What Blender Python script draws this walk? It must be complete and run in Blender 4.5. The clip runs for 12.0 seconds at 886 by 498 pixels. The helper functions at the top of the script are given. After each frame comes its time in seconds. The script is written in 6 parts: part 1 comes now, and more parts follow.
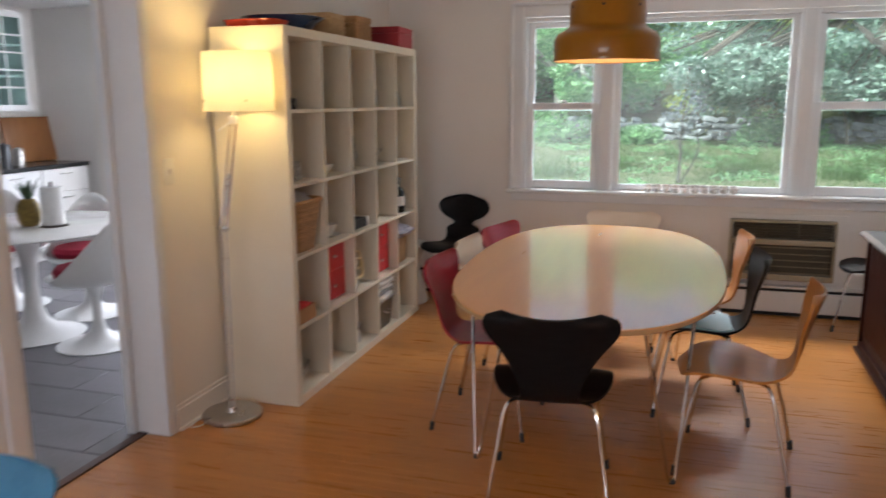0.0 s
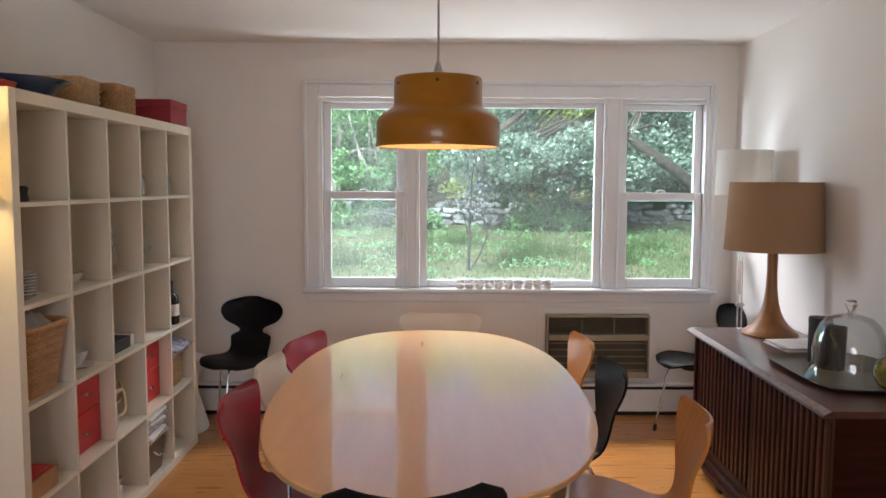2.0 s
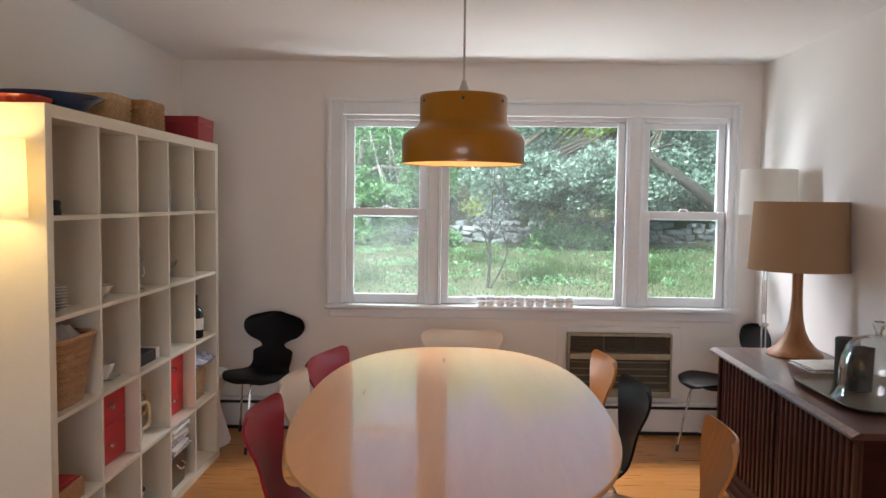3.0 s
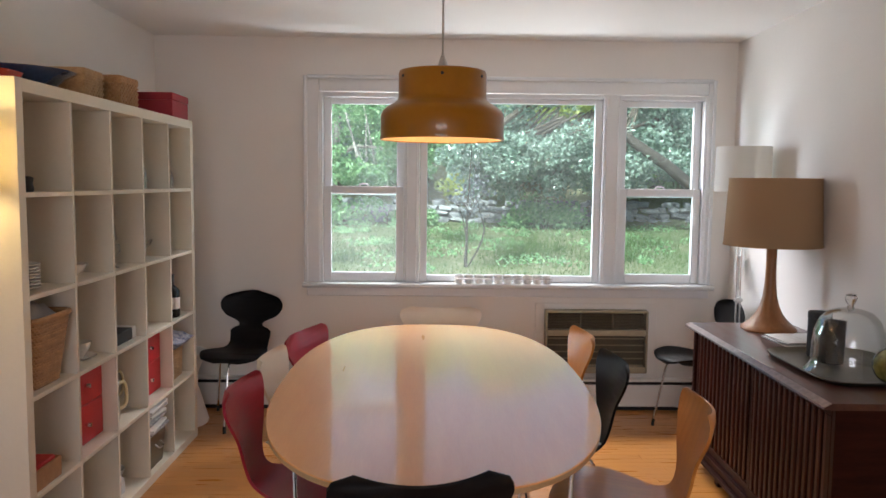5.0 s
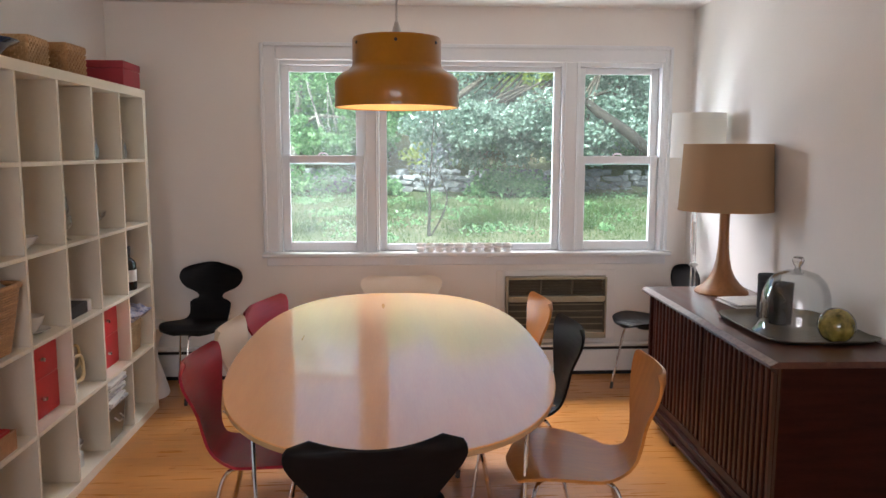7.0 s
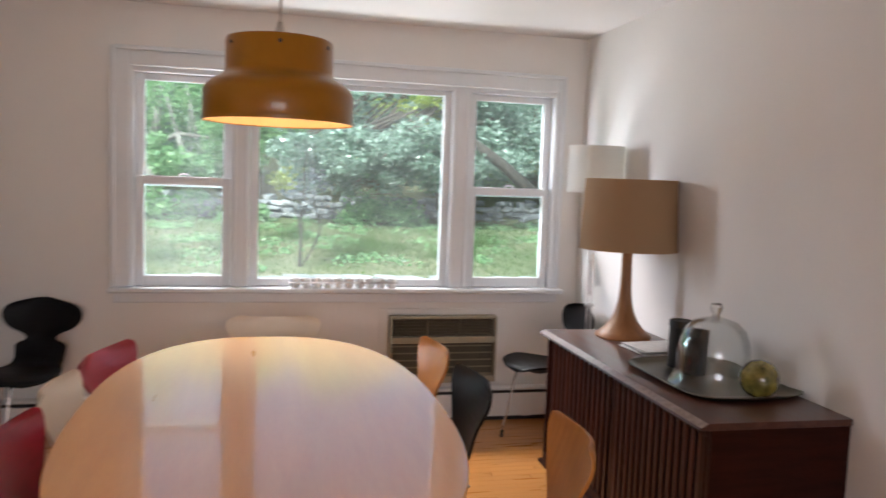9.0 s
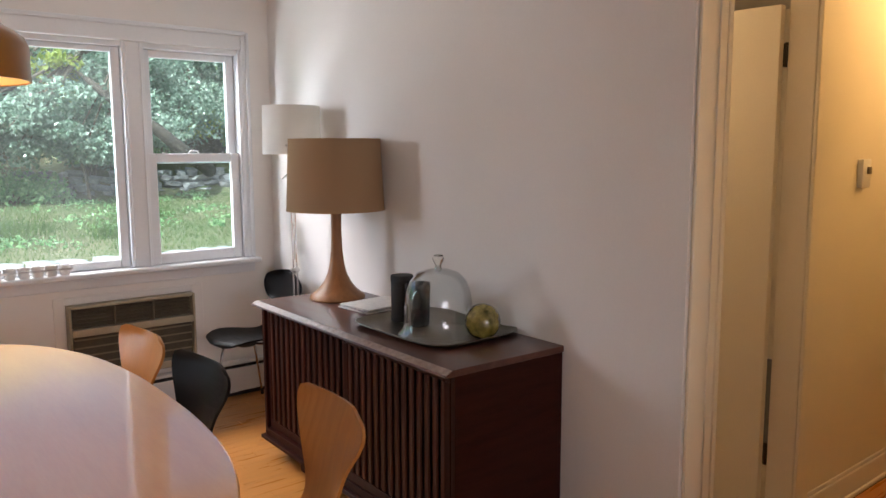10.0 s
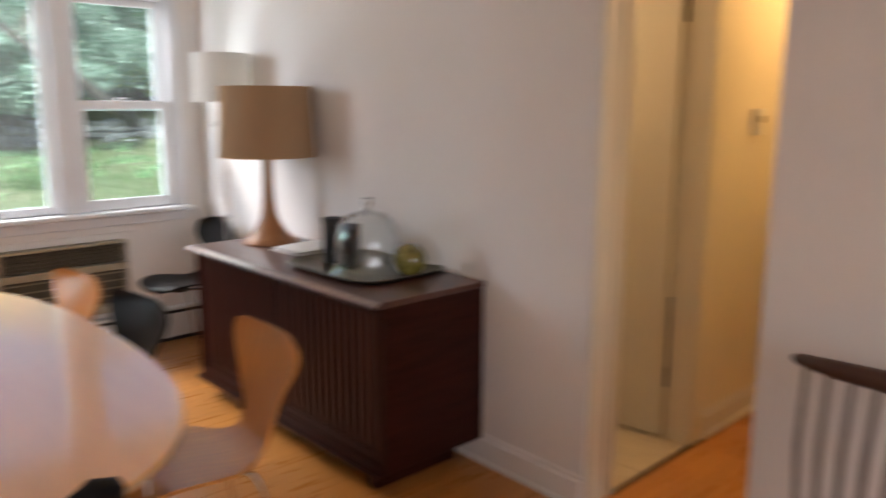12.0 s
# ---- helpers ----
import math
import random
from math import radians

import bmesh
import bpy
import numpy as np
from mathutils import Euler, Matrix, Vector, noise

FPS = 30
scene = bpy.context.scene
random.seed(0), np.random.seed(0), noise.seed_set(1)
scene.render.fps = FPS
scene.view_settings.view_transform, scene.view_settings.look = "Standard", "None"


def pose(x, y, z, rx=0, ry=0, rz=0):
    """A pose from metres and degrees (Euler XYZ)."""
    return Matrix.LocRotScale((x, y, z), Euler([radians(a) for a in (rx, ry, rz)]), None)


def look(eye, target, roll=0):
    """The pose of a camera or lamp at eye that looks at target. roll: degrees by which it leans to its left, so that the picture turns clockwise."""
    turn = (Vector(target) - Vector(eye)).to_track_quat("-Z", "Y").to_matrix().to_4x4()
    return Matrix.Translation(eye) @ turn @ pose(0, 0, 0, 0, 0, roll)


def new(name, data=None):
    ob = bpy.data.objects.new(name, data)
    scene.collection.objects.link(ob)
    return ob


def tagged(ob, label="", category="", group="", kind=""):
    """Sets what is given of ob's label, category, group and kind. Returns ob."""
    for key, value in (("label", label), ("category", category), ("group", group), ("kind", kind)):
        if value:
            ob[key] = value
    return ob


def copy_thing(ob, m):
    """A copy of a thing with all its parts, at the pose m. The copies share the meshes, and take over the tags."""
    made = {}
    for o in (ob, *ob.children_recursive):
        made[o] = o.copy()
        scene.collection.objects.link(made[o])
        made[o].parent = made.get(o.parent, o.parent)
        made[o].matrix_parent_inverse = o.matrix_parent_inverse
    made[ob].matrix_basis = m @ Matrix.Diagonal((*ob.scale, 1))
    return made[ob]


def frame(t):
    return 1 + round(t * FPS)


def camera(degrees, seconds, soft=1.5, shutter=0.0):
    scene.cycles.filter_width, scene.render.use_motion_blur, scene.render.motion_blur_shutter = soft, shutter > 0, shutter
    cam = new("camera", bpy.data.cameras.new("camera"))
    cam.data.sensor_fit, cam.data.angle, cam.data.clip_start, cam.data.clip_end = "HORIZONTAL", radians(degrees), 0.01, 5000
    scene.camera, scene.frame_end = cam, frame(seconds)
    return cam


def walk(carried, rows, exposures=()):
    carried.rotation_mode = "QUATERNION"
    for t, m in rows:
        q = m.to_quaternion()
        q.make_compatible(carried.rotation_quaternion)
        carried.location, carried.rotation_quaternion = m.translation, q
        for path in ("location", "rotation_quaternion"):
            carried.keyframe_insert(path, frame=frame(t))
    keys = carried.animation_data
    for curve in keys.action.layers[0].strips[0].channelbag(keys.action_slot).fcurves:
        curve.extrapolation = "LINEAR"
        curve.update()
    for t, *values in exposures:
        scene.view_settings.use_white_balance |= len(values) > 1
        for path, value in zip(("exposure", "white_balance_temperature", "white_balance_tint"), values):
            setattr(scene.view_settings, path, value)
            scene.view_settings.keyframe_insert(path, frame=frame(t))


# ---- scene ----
cam = camera(60.2, 12.0, shutter=0.5)
PATH = [
    (0, (-0.029, -0.021, 1.498), (-0.595, 1.859, 1.117), -0.3),
    (0.5, (-0.052, 0.22, 1.504), (-0.413, 2.159, 1.174), -0.5),
    (0.6, (-0.06, 0.261, 1.506), (-0.386, 2.209, 1.194), -0.4),
    (1, (-0.126, 0.438, 1.523), (-0.302, 2.411, 1.249), 0.1),
    (1.5, (-0.282, 0.609, 1.526), (-0.285, 2.598, 1.314), -0.2),
    (2, (-0.354, 0.665, 1.532), (-0.335, 2.658, 1.361), 0.3),
    (2.5, (-0.379, 0.662, 1.526), (-0.404, 2.657, 1.386), 0.5),
    (3, (-0.377, 0.649, 1.528), (-0.406, 2.645, 1.403), 0.7),
    (5, (-0.39, 0.649, 1.511), (-0.356, 2.641, 1.336), 0.6),
    (5.5, (-0.383, 0.638, 1.513), (-0.321, 2.627, 1.309), 0.3),
    (6, (-0.361, 0.626, 1.502), (-0.276, 2.611, 1.272), 0.1),
    (6.5, (-0.352, 0.63, 1.505), (-0.243, 2.611, 1.252), 0.1),
    (8.5, (-0.383, 0.847, 1.497), (-0.151, 2.821, 1.273), 2.4),
    (8.8, (-0.396, 1.014, 1.5), (-0.028, 2.971, 1.319), 2.4),
    (9, (-0.402, 1.084, 1.502), (0.065, 3.021, 1.327), 2.1),
    (9.5, (-0.494, 1.23, 1.492), (0.416, 3.001, 1.307), 0.2),
    (10, (-0.567, 1.296, 1.488), (0.679, 2.84, 1.233), -0.2),
    (10.5, (-0.623, 1.278, 1.473), (0.492, 2.909, 1.161), -0.1),
    (11, (-0.732, 1.242, 1.466), (0.125, 3.018, 1.129), -0.3),
    (11.5, (-0.741, 1.209, 1.462), (0.172, 2.95, 1.094), -0.0),
    (12, (-0.67, 1.14, 1.463), (0.694, 2.555, 1.091), 0.2),
]
walk(cam, [(t, look(eye, target, roll)) for t, eye, target, roll in PATH], [(0.0, 1.48, 6120, 14), (1.2, 1.55, 6110, 15), (5.5, 1.52, 6110, 15), (6.5, 1.66, 6130, 16), (8.5, 1.68, 6120, 16), (9.5, 1.52, 6220, 18), (10.5, 1.64, 6180, 17), (11.3, 1.68, 6180, 18), (12.0, 1.76, 6220, 16)])

# ---- world, sun, large lights ----
world = bpy.data.worlds.new("sky")
scene.world = world
world.use_nodes = True
wn = world.node_tree
sky = wn.nodes.new("ShaderNodeTexSky")
sky.sky_type, sky.sun_disc = "NISHITA", False
sky.sun_elevation, sky.sun_rotation = radians(46), radians(220)
sky.air_density, sky.dust_density, sky.ozone_density = 0.35, 6.0, 0.0
wn.links.new(sky.outputs[0], wn.nodes["Background"].inputs[0])
wn.nodes["Background"].inputs[1].default_value = 0.15


def lamp(name, kind, m, energy, colour, size=0.05, size_y=None):
    d = bpy.data.lights.new(name, kind)
    d.energy, d.color = energy, colour
    if kind == "AREA":
        d.shape, d.size, d.size_y = "RECTANGLE", size, size_y or size
    elif kind == "SUN":
        d.angle = size
    else:
        d.shadow_soft_size = size
    ob = new(name, d)
    ob.matrix_world = m
    return ob


lamp("sun", "SUN", look((-20, -12, 33), (0, 12, 0)), 2.8, (1.0, 0.95, 0.87), radians(1.5))
lamp("window_skylight", "AREA", look((-0.2, 7.5, 3.5), (0.3, 4.4, 0.4)), 120, (1.0, 0.97, 0.91), 3.0, 0.5)
lamp("window_side_skylight", "AREA", look((-2.5, 6.8, 1.95), (1.6, 4.2, 1.35)), 70, (0.88, 0.94, 1.0), 1.5, 1.5)
lamp("window_ground_light", "AREA", look((-0.4, 6.5, 0.38), (0.5, 3.2, 2.0)), 26, (0.97, 0.99, 0.96), 2.8, 0.5)
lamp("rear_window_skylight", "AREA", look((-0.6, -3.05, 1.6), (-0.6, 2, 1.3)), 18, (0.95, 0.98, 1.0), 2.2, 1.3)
# Stands outside the added, unseen kitchen window to brighten the kitchen.
lamp("kitchen_added_skylight", "AREA", look((-3.9, 6.95, 1.7), (-4.2, 3, 0.8)), 42, (0.87, 0.93, 1.0), 1.5, 1.2)
lamp("lamp_bulb", "POINT", pose(-1.895, 3.04, 1.60), 2.4, (1.0, 0.68, 0.22), 0.085)
lamp("pendant_bulb", "POINT", pose(-0.347, 3.65, 1.80), 0.9, (1.0, 0.68, 0.40), 0.04)
lamp("small_room_bulb", "POINT", pose(1.95, 3.7, 2.2), 5.0, (1.0, 0.68, 0.34), 0.08)
lamp("hall_bulb", "POINT", pose(3.1, 2.27, 2.2), 5.0, (1.0, 0.6, 0.22), 0.08)

# ---- materials ----
def nodes_of(name):
    m = bpy.data.materials.new(name)
    m.use_nodes = True
    nt = m.node_tree
    return m, nt, nt.nodes["Principled BSDF"]


def surface(name, a, b, scale=8.0, rough=0.5, metal=0.0, bump=0.15, stretch=(1, 1, 1), fine=None, coat=0.0, spec=0.5, random=0.0, island=False, rough_var=0.1, coat_rough=0.12, depth=0.004):
    """Two colours mixed by coarse and fine noise, with uneven gloss and fine relief."""
    m, nt, bs = nodes_of(name)
    N, L = nt.nodes.new, nt.links.new
    tc, mp = N("ShaderNodeTexCoord"), N("ShaderNodeMapping")
    L(tc.outputs["Object"], mp.inputs[0])
    mp.inputs["Scale"].default_value = stretch
    vec = mp.outputs[0]
    if random:
        src = N("ShaderNodeNewGeometry").outputs["Random Per Island"] if island else N("ShaderNodeObjectInfo").outputs["Random"]
        off = N("ShaderNodeVectorMath")
        off.operation = "ADD"
        mul = N("ShaderNodeMath")
        mul.operation = "MULTIPLY"
        mul.inputs[1].default_value = 37.0
        L(src, mul.inputs[0])
        L(vec, off.inputs[0])
        L(mul.outputs[0], off.inputs[1])
        vec = off.outputs[0]
    n1, n2 = N("ShaderNodeTexNoise"), N("ShaderNodeTexNoise")
    for n, s, d in ((n1, scale, 4), (n2, fine or scale * 9, 3)):
        n.inputs["Scale"].default_value, n.inputs["Detail"].default_value = s, d
        L(vec, n.inputs["Vector"])
    add = N("ShaderNodeMath")
    add.operation = "MULTIPLY_ADD"
    L(n2.outputs[0], add.inputs[0])
    add.inputs[1].default_value = 0.45
    L(n1.outputs[0], add.inputs[2])
    ramp = N("ShaderNodeMapRange")
    ramp.inputs[1].default_value, ramp.inputs[2].default_value = 0.45, 1.0
    L(add.outputs[0], ramp.inputs[0])
    mix = N("ShaderNodeMix")
    mix.data_type = "RGBA"
    mix.inputs[6].default_value, mix.inputs[7].default_value = (*a, 1), (*b, 1)
    L(ramp.outputs[0], mix.inputs[0])
    col = mix.outputs[2]
    if random:
        hsv = N("ShaderNodeHueSaturation")
        mr = N("ShaderNodeMapRange")
        mr.inputs[3].default_value, mr.inputs[4].default_value = 1 - random, 1 + random
        L(src, mr.inputs[0])
        L(mr.outputs[0], hsv.inputs["Value"])
        L(col, hsv.inputs["Color"])
        col = hsv.outputs[0]
    L(col, bs.inputs["Base Color"])
    rr = N("ShaderNodeMapRange")
    rr.inputs[3].default_value, rr.inputs[4].default_value = max(0.02, rough - rough_var), min(1, rough + rough_var)
    L(n1.outputs[0], rr.inputs[0])
    L(rr.outputs[0], bs.inputs["Roughness"])
    bs.inputs["Metallic"].default_value = metal
    bs.inputs["Specular IOR Level"].default_value = spec
    bs.inputs["Coat Weight"].default_value, bs.inputs["Coat Roughness"].default_value = coat, coat_rough
    if bump:
        bp = N("ShaderNodeBump")
        bp.inputs["Strength"].default_value, bp.inputs["Distance"].default_value = bump, depth
        L(add.outputs[0], bp.inputs["Height"])
        L(bp.outputs[0], bs.inputs["Normal"])
    return m


def pane_glass(name, colour=(0.97, 0.99, 0.98), face=0.01, edge=0.12, haze=0.0):
    """Thin glass: mostly clear, a little mirror at the surface, an uneven milky veil where haze is given."""
    m, nt, bs = nodes_of(name)
    N, L = nt.nodes.new, nt.links.new
    tr, gl, mx, fw, mr = N("ShaderNodeBsdfTransparent"), N("ShaderNodeBsdfGlossy"), N("ShaderNodeMixShader"), N("ShaderNodeLayerWeight"), N("ShaderNodeMapRange")
    tr.inputs[0].default_value = (*colour, 1)
    gl.inputs["Roughness"].default_value = 0.01
    fw.inputs[0].default_value = 0.5
    mr.inputs[1].default_value, mr.inputs[3].default_value, mr.inputs[4].default_value = 0.35, face, edge
    L(fw.outputs["Facing"], mr.inputs[0])
    L(mr.outputs[0], mx.inputs[0])
    L(tr.outputs[0], mx.inputs[1])
    L(gl.outputs[0], mx.inputs[2])
    out = mx.outputs[0]
    if haze:
        df, m2, nz = N("ShaderNodeBsdfTranslucent"), N("ShaderNodeMixShader"), N("ShaderNodeTexNoise")
        df.inputs[0].default_value = (0.9, 0.92, 0.9, 1)
        nz.inputs["Scale"].default_value = 3.0
        hz = N("ShaderNodeMapRange")
        hz.inputs[1].default_value, hz.inputs[2].default_value = 0.3, 0.7
        hz.inputs[3].default_value, hz.inputs[4].default_value = haze * 0.6, haze * 1.4
        tc = N("ShaderNodeTexCoord")
        L(tc.outputs["Object"], nz.inputs["Vector"])
        L(nz.outputs[0], hz.inputs[0])
        L(hz.outputs[0], m2.inputs[0])
        L(out, m2.inputs[1])
        L(df.outputs[0], m2.inputs[2])
        out = m2.outputs[0]
    L(out, nt.nodes["Material Output"].inputs[0])
    return m


def translucent(name, colour, share=0.5, trans=None):
    """Cloth or leaf that lets light through."""
    m, nt, bs = nodes_of(name)
    N, L = nt.nodes.new, nt.links.new
    tr, mx = N("ShaderNodeBsdfTranslucent"), N("ShaderNodeMixShader")
    bs.inputs["Base Color"].default_value = (*colour, 1)
    bs.inputs["Roughness"].default_value = 0.8
    tr.inputs[0].default_value = (*(trans or colour), 1)
    wv = N("ShaderNodeTexNoise")
    wv.inputs["Scale"].default_value = 220
    bp = N("ShaderNodeBump")
    bp.inputs["Strength"].default_value, bp.inputs["Distance"].default_value = 0.15, 0.001
    L(wv.outputs[0], bp.inputs["Height"])
    L(bp.outputs[0], bs.inputs["Normal"])
    mx.inputs[0].default_value = share
    L(bs.outputs[0], mx.inputs[1])
    L(tr.outputs[0], mx.inputs[2])
    L(mx.outputs[0], nt.nodes["Material Output"].inputs[0])
    return m


def leafy(name, dark, light, rough=0.4, spec=0.5, share=0.35):
    """Leaves that differ one from the next, slightly shiny and let light through."""
    m, nt, bs = nodes_of(name)
    N, L = nt.nodes.new, nt.links.new
    g, mix = N("ShaderNodeNewGeometry"), N("ShaderNodeMix")
    mix.data_type = "RGBA"
    mix.inputs[6].default_value, mix.inputs[7].default_value = (*dark, 1), (*light, 1)
    L(g.outputs["Random Per Island"], mix.inputs[0])
    L(mix.outputs[2], bs.inputs["Base Color"])
    bs.inputs["Roughness"].default_value, bs.inputs["Specular IOR Level"].default_value = rough, spec
    tr, mx = N("ShaderNodeBsdfTranslucent"), N("ShaderNodeMixShader")
    L(mix.outputs[2], tr.inputs[0])
    mx.inputs[0].default_value = share
    L(bs.outputs[0], mx.inputs[1])
    L(tr.outputs[0], mx.inputs[2])
    L(mx.outputs[0], nt.nodes["Material Output"].inputs[0])
    return m


WALL = surface("wall_paint", (0.74, 0.705, 0.67), (0.80, 0.77, 0.735), 1.3, 0.75, bump=0.06, fine=160, depth=0.002)
CEIL = surface("ceiling_paint", (0.77, 0.75, 0.735), (0.82, 0.80, 0.785), 1.5, 0.85, bump=0.05, fine=120, depth=0.002)
TRIM = surface("trim_paint", (0.69, 0.70, 0.715), (0.75, 0.76, 0.775), 3, 0.38, bump=0.05, fine=60, depth=0.001)
HALLP = surface("hall_paint", (0.74, 0.68, 0.55), (0.8, 0.74, 0.6), 2, 0.7, bump=0.05, fine=140, depth=0.002)
OAK = surface("oak_planks", (0.44, 0.175, 0.035), (0.54, 0.232, 0.052), 5, 0.30, bump=0.06, stretch=(0.6, 9, 9), fine=40, random=0.07, coat=0.3, coat_rough=0.16, depth=0.0015)
OAKI = surface("oak_planks_far", (0.44, 0.175, 0.035), (0.54, 0.232, 0.052), 5, 0.30, bump=0.06, stretch=(0.6, 9, 9), fine=40, random=0.07, island=True, coat=0.3, coat_rough=0.16, depth=0.0015)
GAP = surface("dark_joint", (0.17, 0.075, 0.026), (0.22, 0.10, 0.036), 20, 0.8, bump=0)
TILE = surface("slate_tile", (0.12, 0.112, 0.122), (0.18, 0.168, 0.182), 4, 0.45, bump=0.2, fine=50, random=0.1)
TANTILE = surface("cream_tile", (0.55, 0.46, 0.33), (0.68, 0.58, 0.43), 6, 0.4, bump=0.1, random=0.05)
GROUT = surface("grout", (0.12, 0.115, 0.118), (0.17, 0.165, 0.165), 30, 0.9, bump=0.2)
SHELFW = surface("white_foil_board", (0.71, 0.66, 0.55), (0.76, 0.71, 0.60), 4, 0.42, bump=0.03, fine=70, depth=0.001)
BEECH = surface("table_veneer", (0.73, 0.36, 0.115), (0.80, 0.425, 0.15), 2.5, 0.3, bump=0, stretch=(7, 0.7, 7), fine=24, spec=0.2, coat=1.0, coat_rough=0.09, rough_var=0.05)
BEECH.node_tree.nodes["Principled BSDF"].inputs["Coat IOR"].default_value = 1.72
EDGEW = surface("table_edge_ply", (0.42, 0.27, 0.13), (0.55, 0.37, 0.2), 20, 0.45, bump=0.1, stretch=(1, 1, 30))
CHROME = surface("chrome", (0.72, 0.72, 0.73), (0.78, 0.78, 0.79), 10, 0.12, 1.0, bump=0.02, rough_var=0.05)
STEEL = surface("brushed_steel", (0.50, 0.49, 0.47), (0.58, 0.57, 0.55), 12, 0.3, 1.0, bump=0.06, stretch=(1, 1, 14))
BLACKRUB = surface("black_rubber", (0.015, 0.015, 0.015), (0.03, 0.03, 0.03), 20, 0.7, bump=0.1)
BLACKLAC = surface("black_lacquer", (0.004, 0.004, 0.0045), (0.009, 0.0085, 0.009), 8, 0.45, bump=0.04, fine=120, stretch=(1, 8, 8), depth=0.001, spec=0.16)
REDLAC = surface("red_lacquer", (0.27, 0.010, 0.030), (0.36, 0.018, 0.044), 8, 0.33, bump=0.05, fine=90, stretch=(1, 8, 8), depth=0.001)
WHITELAC = surface("cream_lacquer", (0.70, 0.62, 0.52), (0.76, 0.68, 0.58), 8, 0.35, bump=0.05, fine=90, depth=0.001)
OAKSHELL = surface("honey_veneer", (0.44, 0.17, 0.032), (0.56, 0.245, 0.058), 5, 0.36, bump=0.05, stretch=(9, 1, 1), fine=60, spec=0.5, coat=0.45, coat_rough=0.2, depth=0.001)
WALNUTSHELL = surface("tan_veneer", (0.42, 0.165, 0.032), (0.52, 0.22, 0.05), 5, 0.36, bump=0.03, stretch=(4, 1, 1), fine=60, spec=0.35, depth=0.001)
TEALSEAT = surface("pale_teal", (0.25, 0.43, 0.46), (0.31, 0.50, 0.53), 14, 0.35, bump=0.1, fine=200, depth=0.001)
BLUELAC = surface("blue_lacquer", (0.03, 0.17, 0.32), (0.05, 0.24, 0.42), 8, 0.22, bump=0.05, coat=0.4)
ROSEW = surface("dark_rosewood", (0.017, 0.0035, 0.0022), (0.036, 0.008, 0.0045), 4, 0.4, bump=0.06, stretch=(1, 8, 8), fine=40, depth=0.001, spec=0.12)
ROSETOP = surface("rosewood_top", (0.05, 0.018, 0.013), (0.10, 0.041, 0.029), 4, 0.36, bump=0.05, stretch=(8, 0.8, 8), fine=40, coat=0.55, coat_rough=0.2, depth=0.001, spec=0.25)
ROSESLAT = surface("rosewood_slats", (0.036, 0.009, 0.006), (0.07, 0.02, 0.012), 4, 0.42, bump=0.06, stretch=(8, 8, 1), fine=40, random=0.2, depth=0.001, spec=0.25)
MUSTARD = surface("mustard_enamel", (0.29, 0.118, 0.001), (0.34, 0.142, 0.002), 5, 0.3, bump=0.03, spec=0.3, coat=0.4, coat_rough=0.08, rough_var=0.05, depth=0.001)
PENDIN = surface("pendant_inside", (0.75, 0.55, 0.28), (0.8, 0.62, 0.34), 5, 0.5, bump=0)
TEAK = surface("turned_teak", (0.24, 0.095, 0.028), (0.36, 0.155, 0.05), 4, 0.4, bump=0.08, stretch=(9, 9, 1), fine=50, depth=0.001)
LINEN = translucent("tan_linen", (0.42, 0.275, 0.15), 0.25, (0.5, 0.3, 0.14))
SHADEW = translucent("white_shade", (0.80, 0.80, 0.80), 0.6, (0.85, 0.82, 0.76))
WICKER = surface("wicker", (0.30, 0.15, 0.055), (0.50, 0.29, 0.125), 30, 0.6, bump=0.5, fine=120, random=0.12)
WICKERP = surface("pale_wicker", (0.36, 0.22, 0.10), (0.56, 0.37, 0.19), 30, 0.6, bump=0.5, fine=120)
REDBOX = surface("red_board", (0.26, 0.010, 0.022), (0.33, 0.018, 0.030), 6, 0.45, bump=0.05)
REDDRAWER = surface("red_drawer", (0.50, 0.010, 0.016), (0.58, 0.018, 0.022), 6, 0.35, bump=0.03)
BLUEGLAZE = surface("blue_glaze", (0.012, 0.022, 0.055), (0.035, 0.065, 0.14), 7, 0.15, bump=0.05, coat=0.6)
REDGLAZE = surface("red_glaze", (0.36, 0.022, 0.010), (0.5, 0.05, 0.02), 7, 0.25, bump=0.05, coat=0.4)
CERAMIC = surface("white_ceramic", (0.76, 0.75, 0.72), (0.82, 0.81, 0.78), 9, 0.18, bump=0.02, coat=0.4)
PAPERW = surface("paper", (0.66, 0.65, 0.63), (0.80, 0.79, 0.77), 25, 0.8, bump=0.2)
PRINT = surface("printed_paper", (0.12, 0.12, 0.15), (0.72, 0.70, 0.68), 45, 0.6, bump=0.1, fine=160)
BLUECLOTH = surface("blue_white_cloth", (0.04, 0.07, 0.25), (0.75, 0.75, 0.78), 40, 0.8, bump=0.3, fine=90)
BOTTLEG = surface("dark_bottle", (0.010, 0.012, 0.010), (0.02, 0.02, 0.018), 6, 0.12, bump=0, spec=0.4)
WOODBOX = surface("pine_box", (0.36, 0.19, 0.08), (0.50, 0.29, 0.14), 6, 0.5, bump=0.15, stretch=(1, 6, 6))
PEWTER = surface("pewter", (0.17, 0.16, 0.13), (0.25, 0.235, 0.19), 9, 0.4, 1.0, bump=0.05, fine=60)
DARKCUP = surface("charcoal_metal", (0.06, 0.062, 0.065), (0.11, 0.112, 0.115), 9, 0.24, 0.7, bump=0.03)
MARBLED = surface("marbled_glass", (0.025, 0.03, 0.004), (0.30, 0.25, 0.05), 26, 0.12, bump=0.05, fine=40, coat=0.8, coat_rough=0.03, rough_var=0.03)
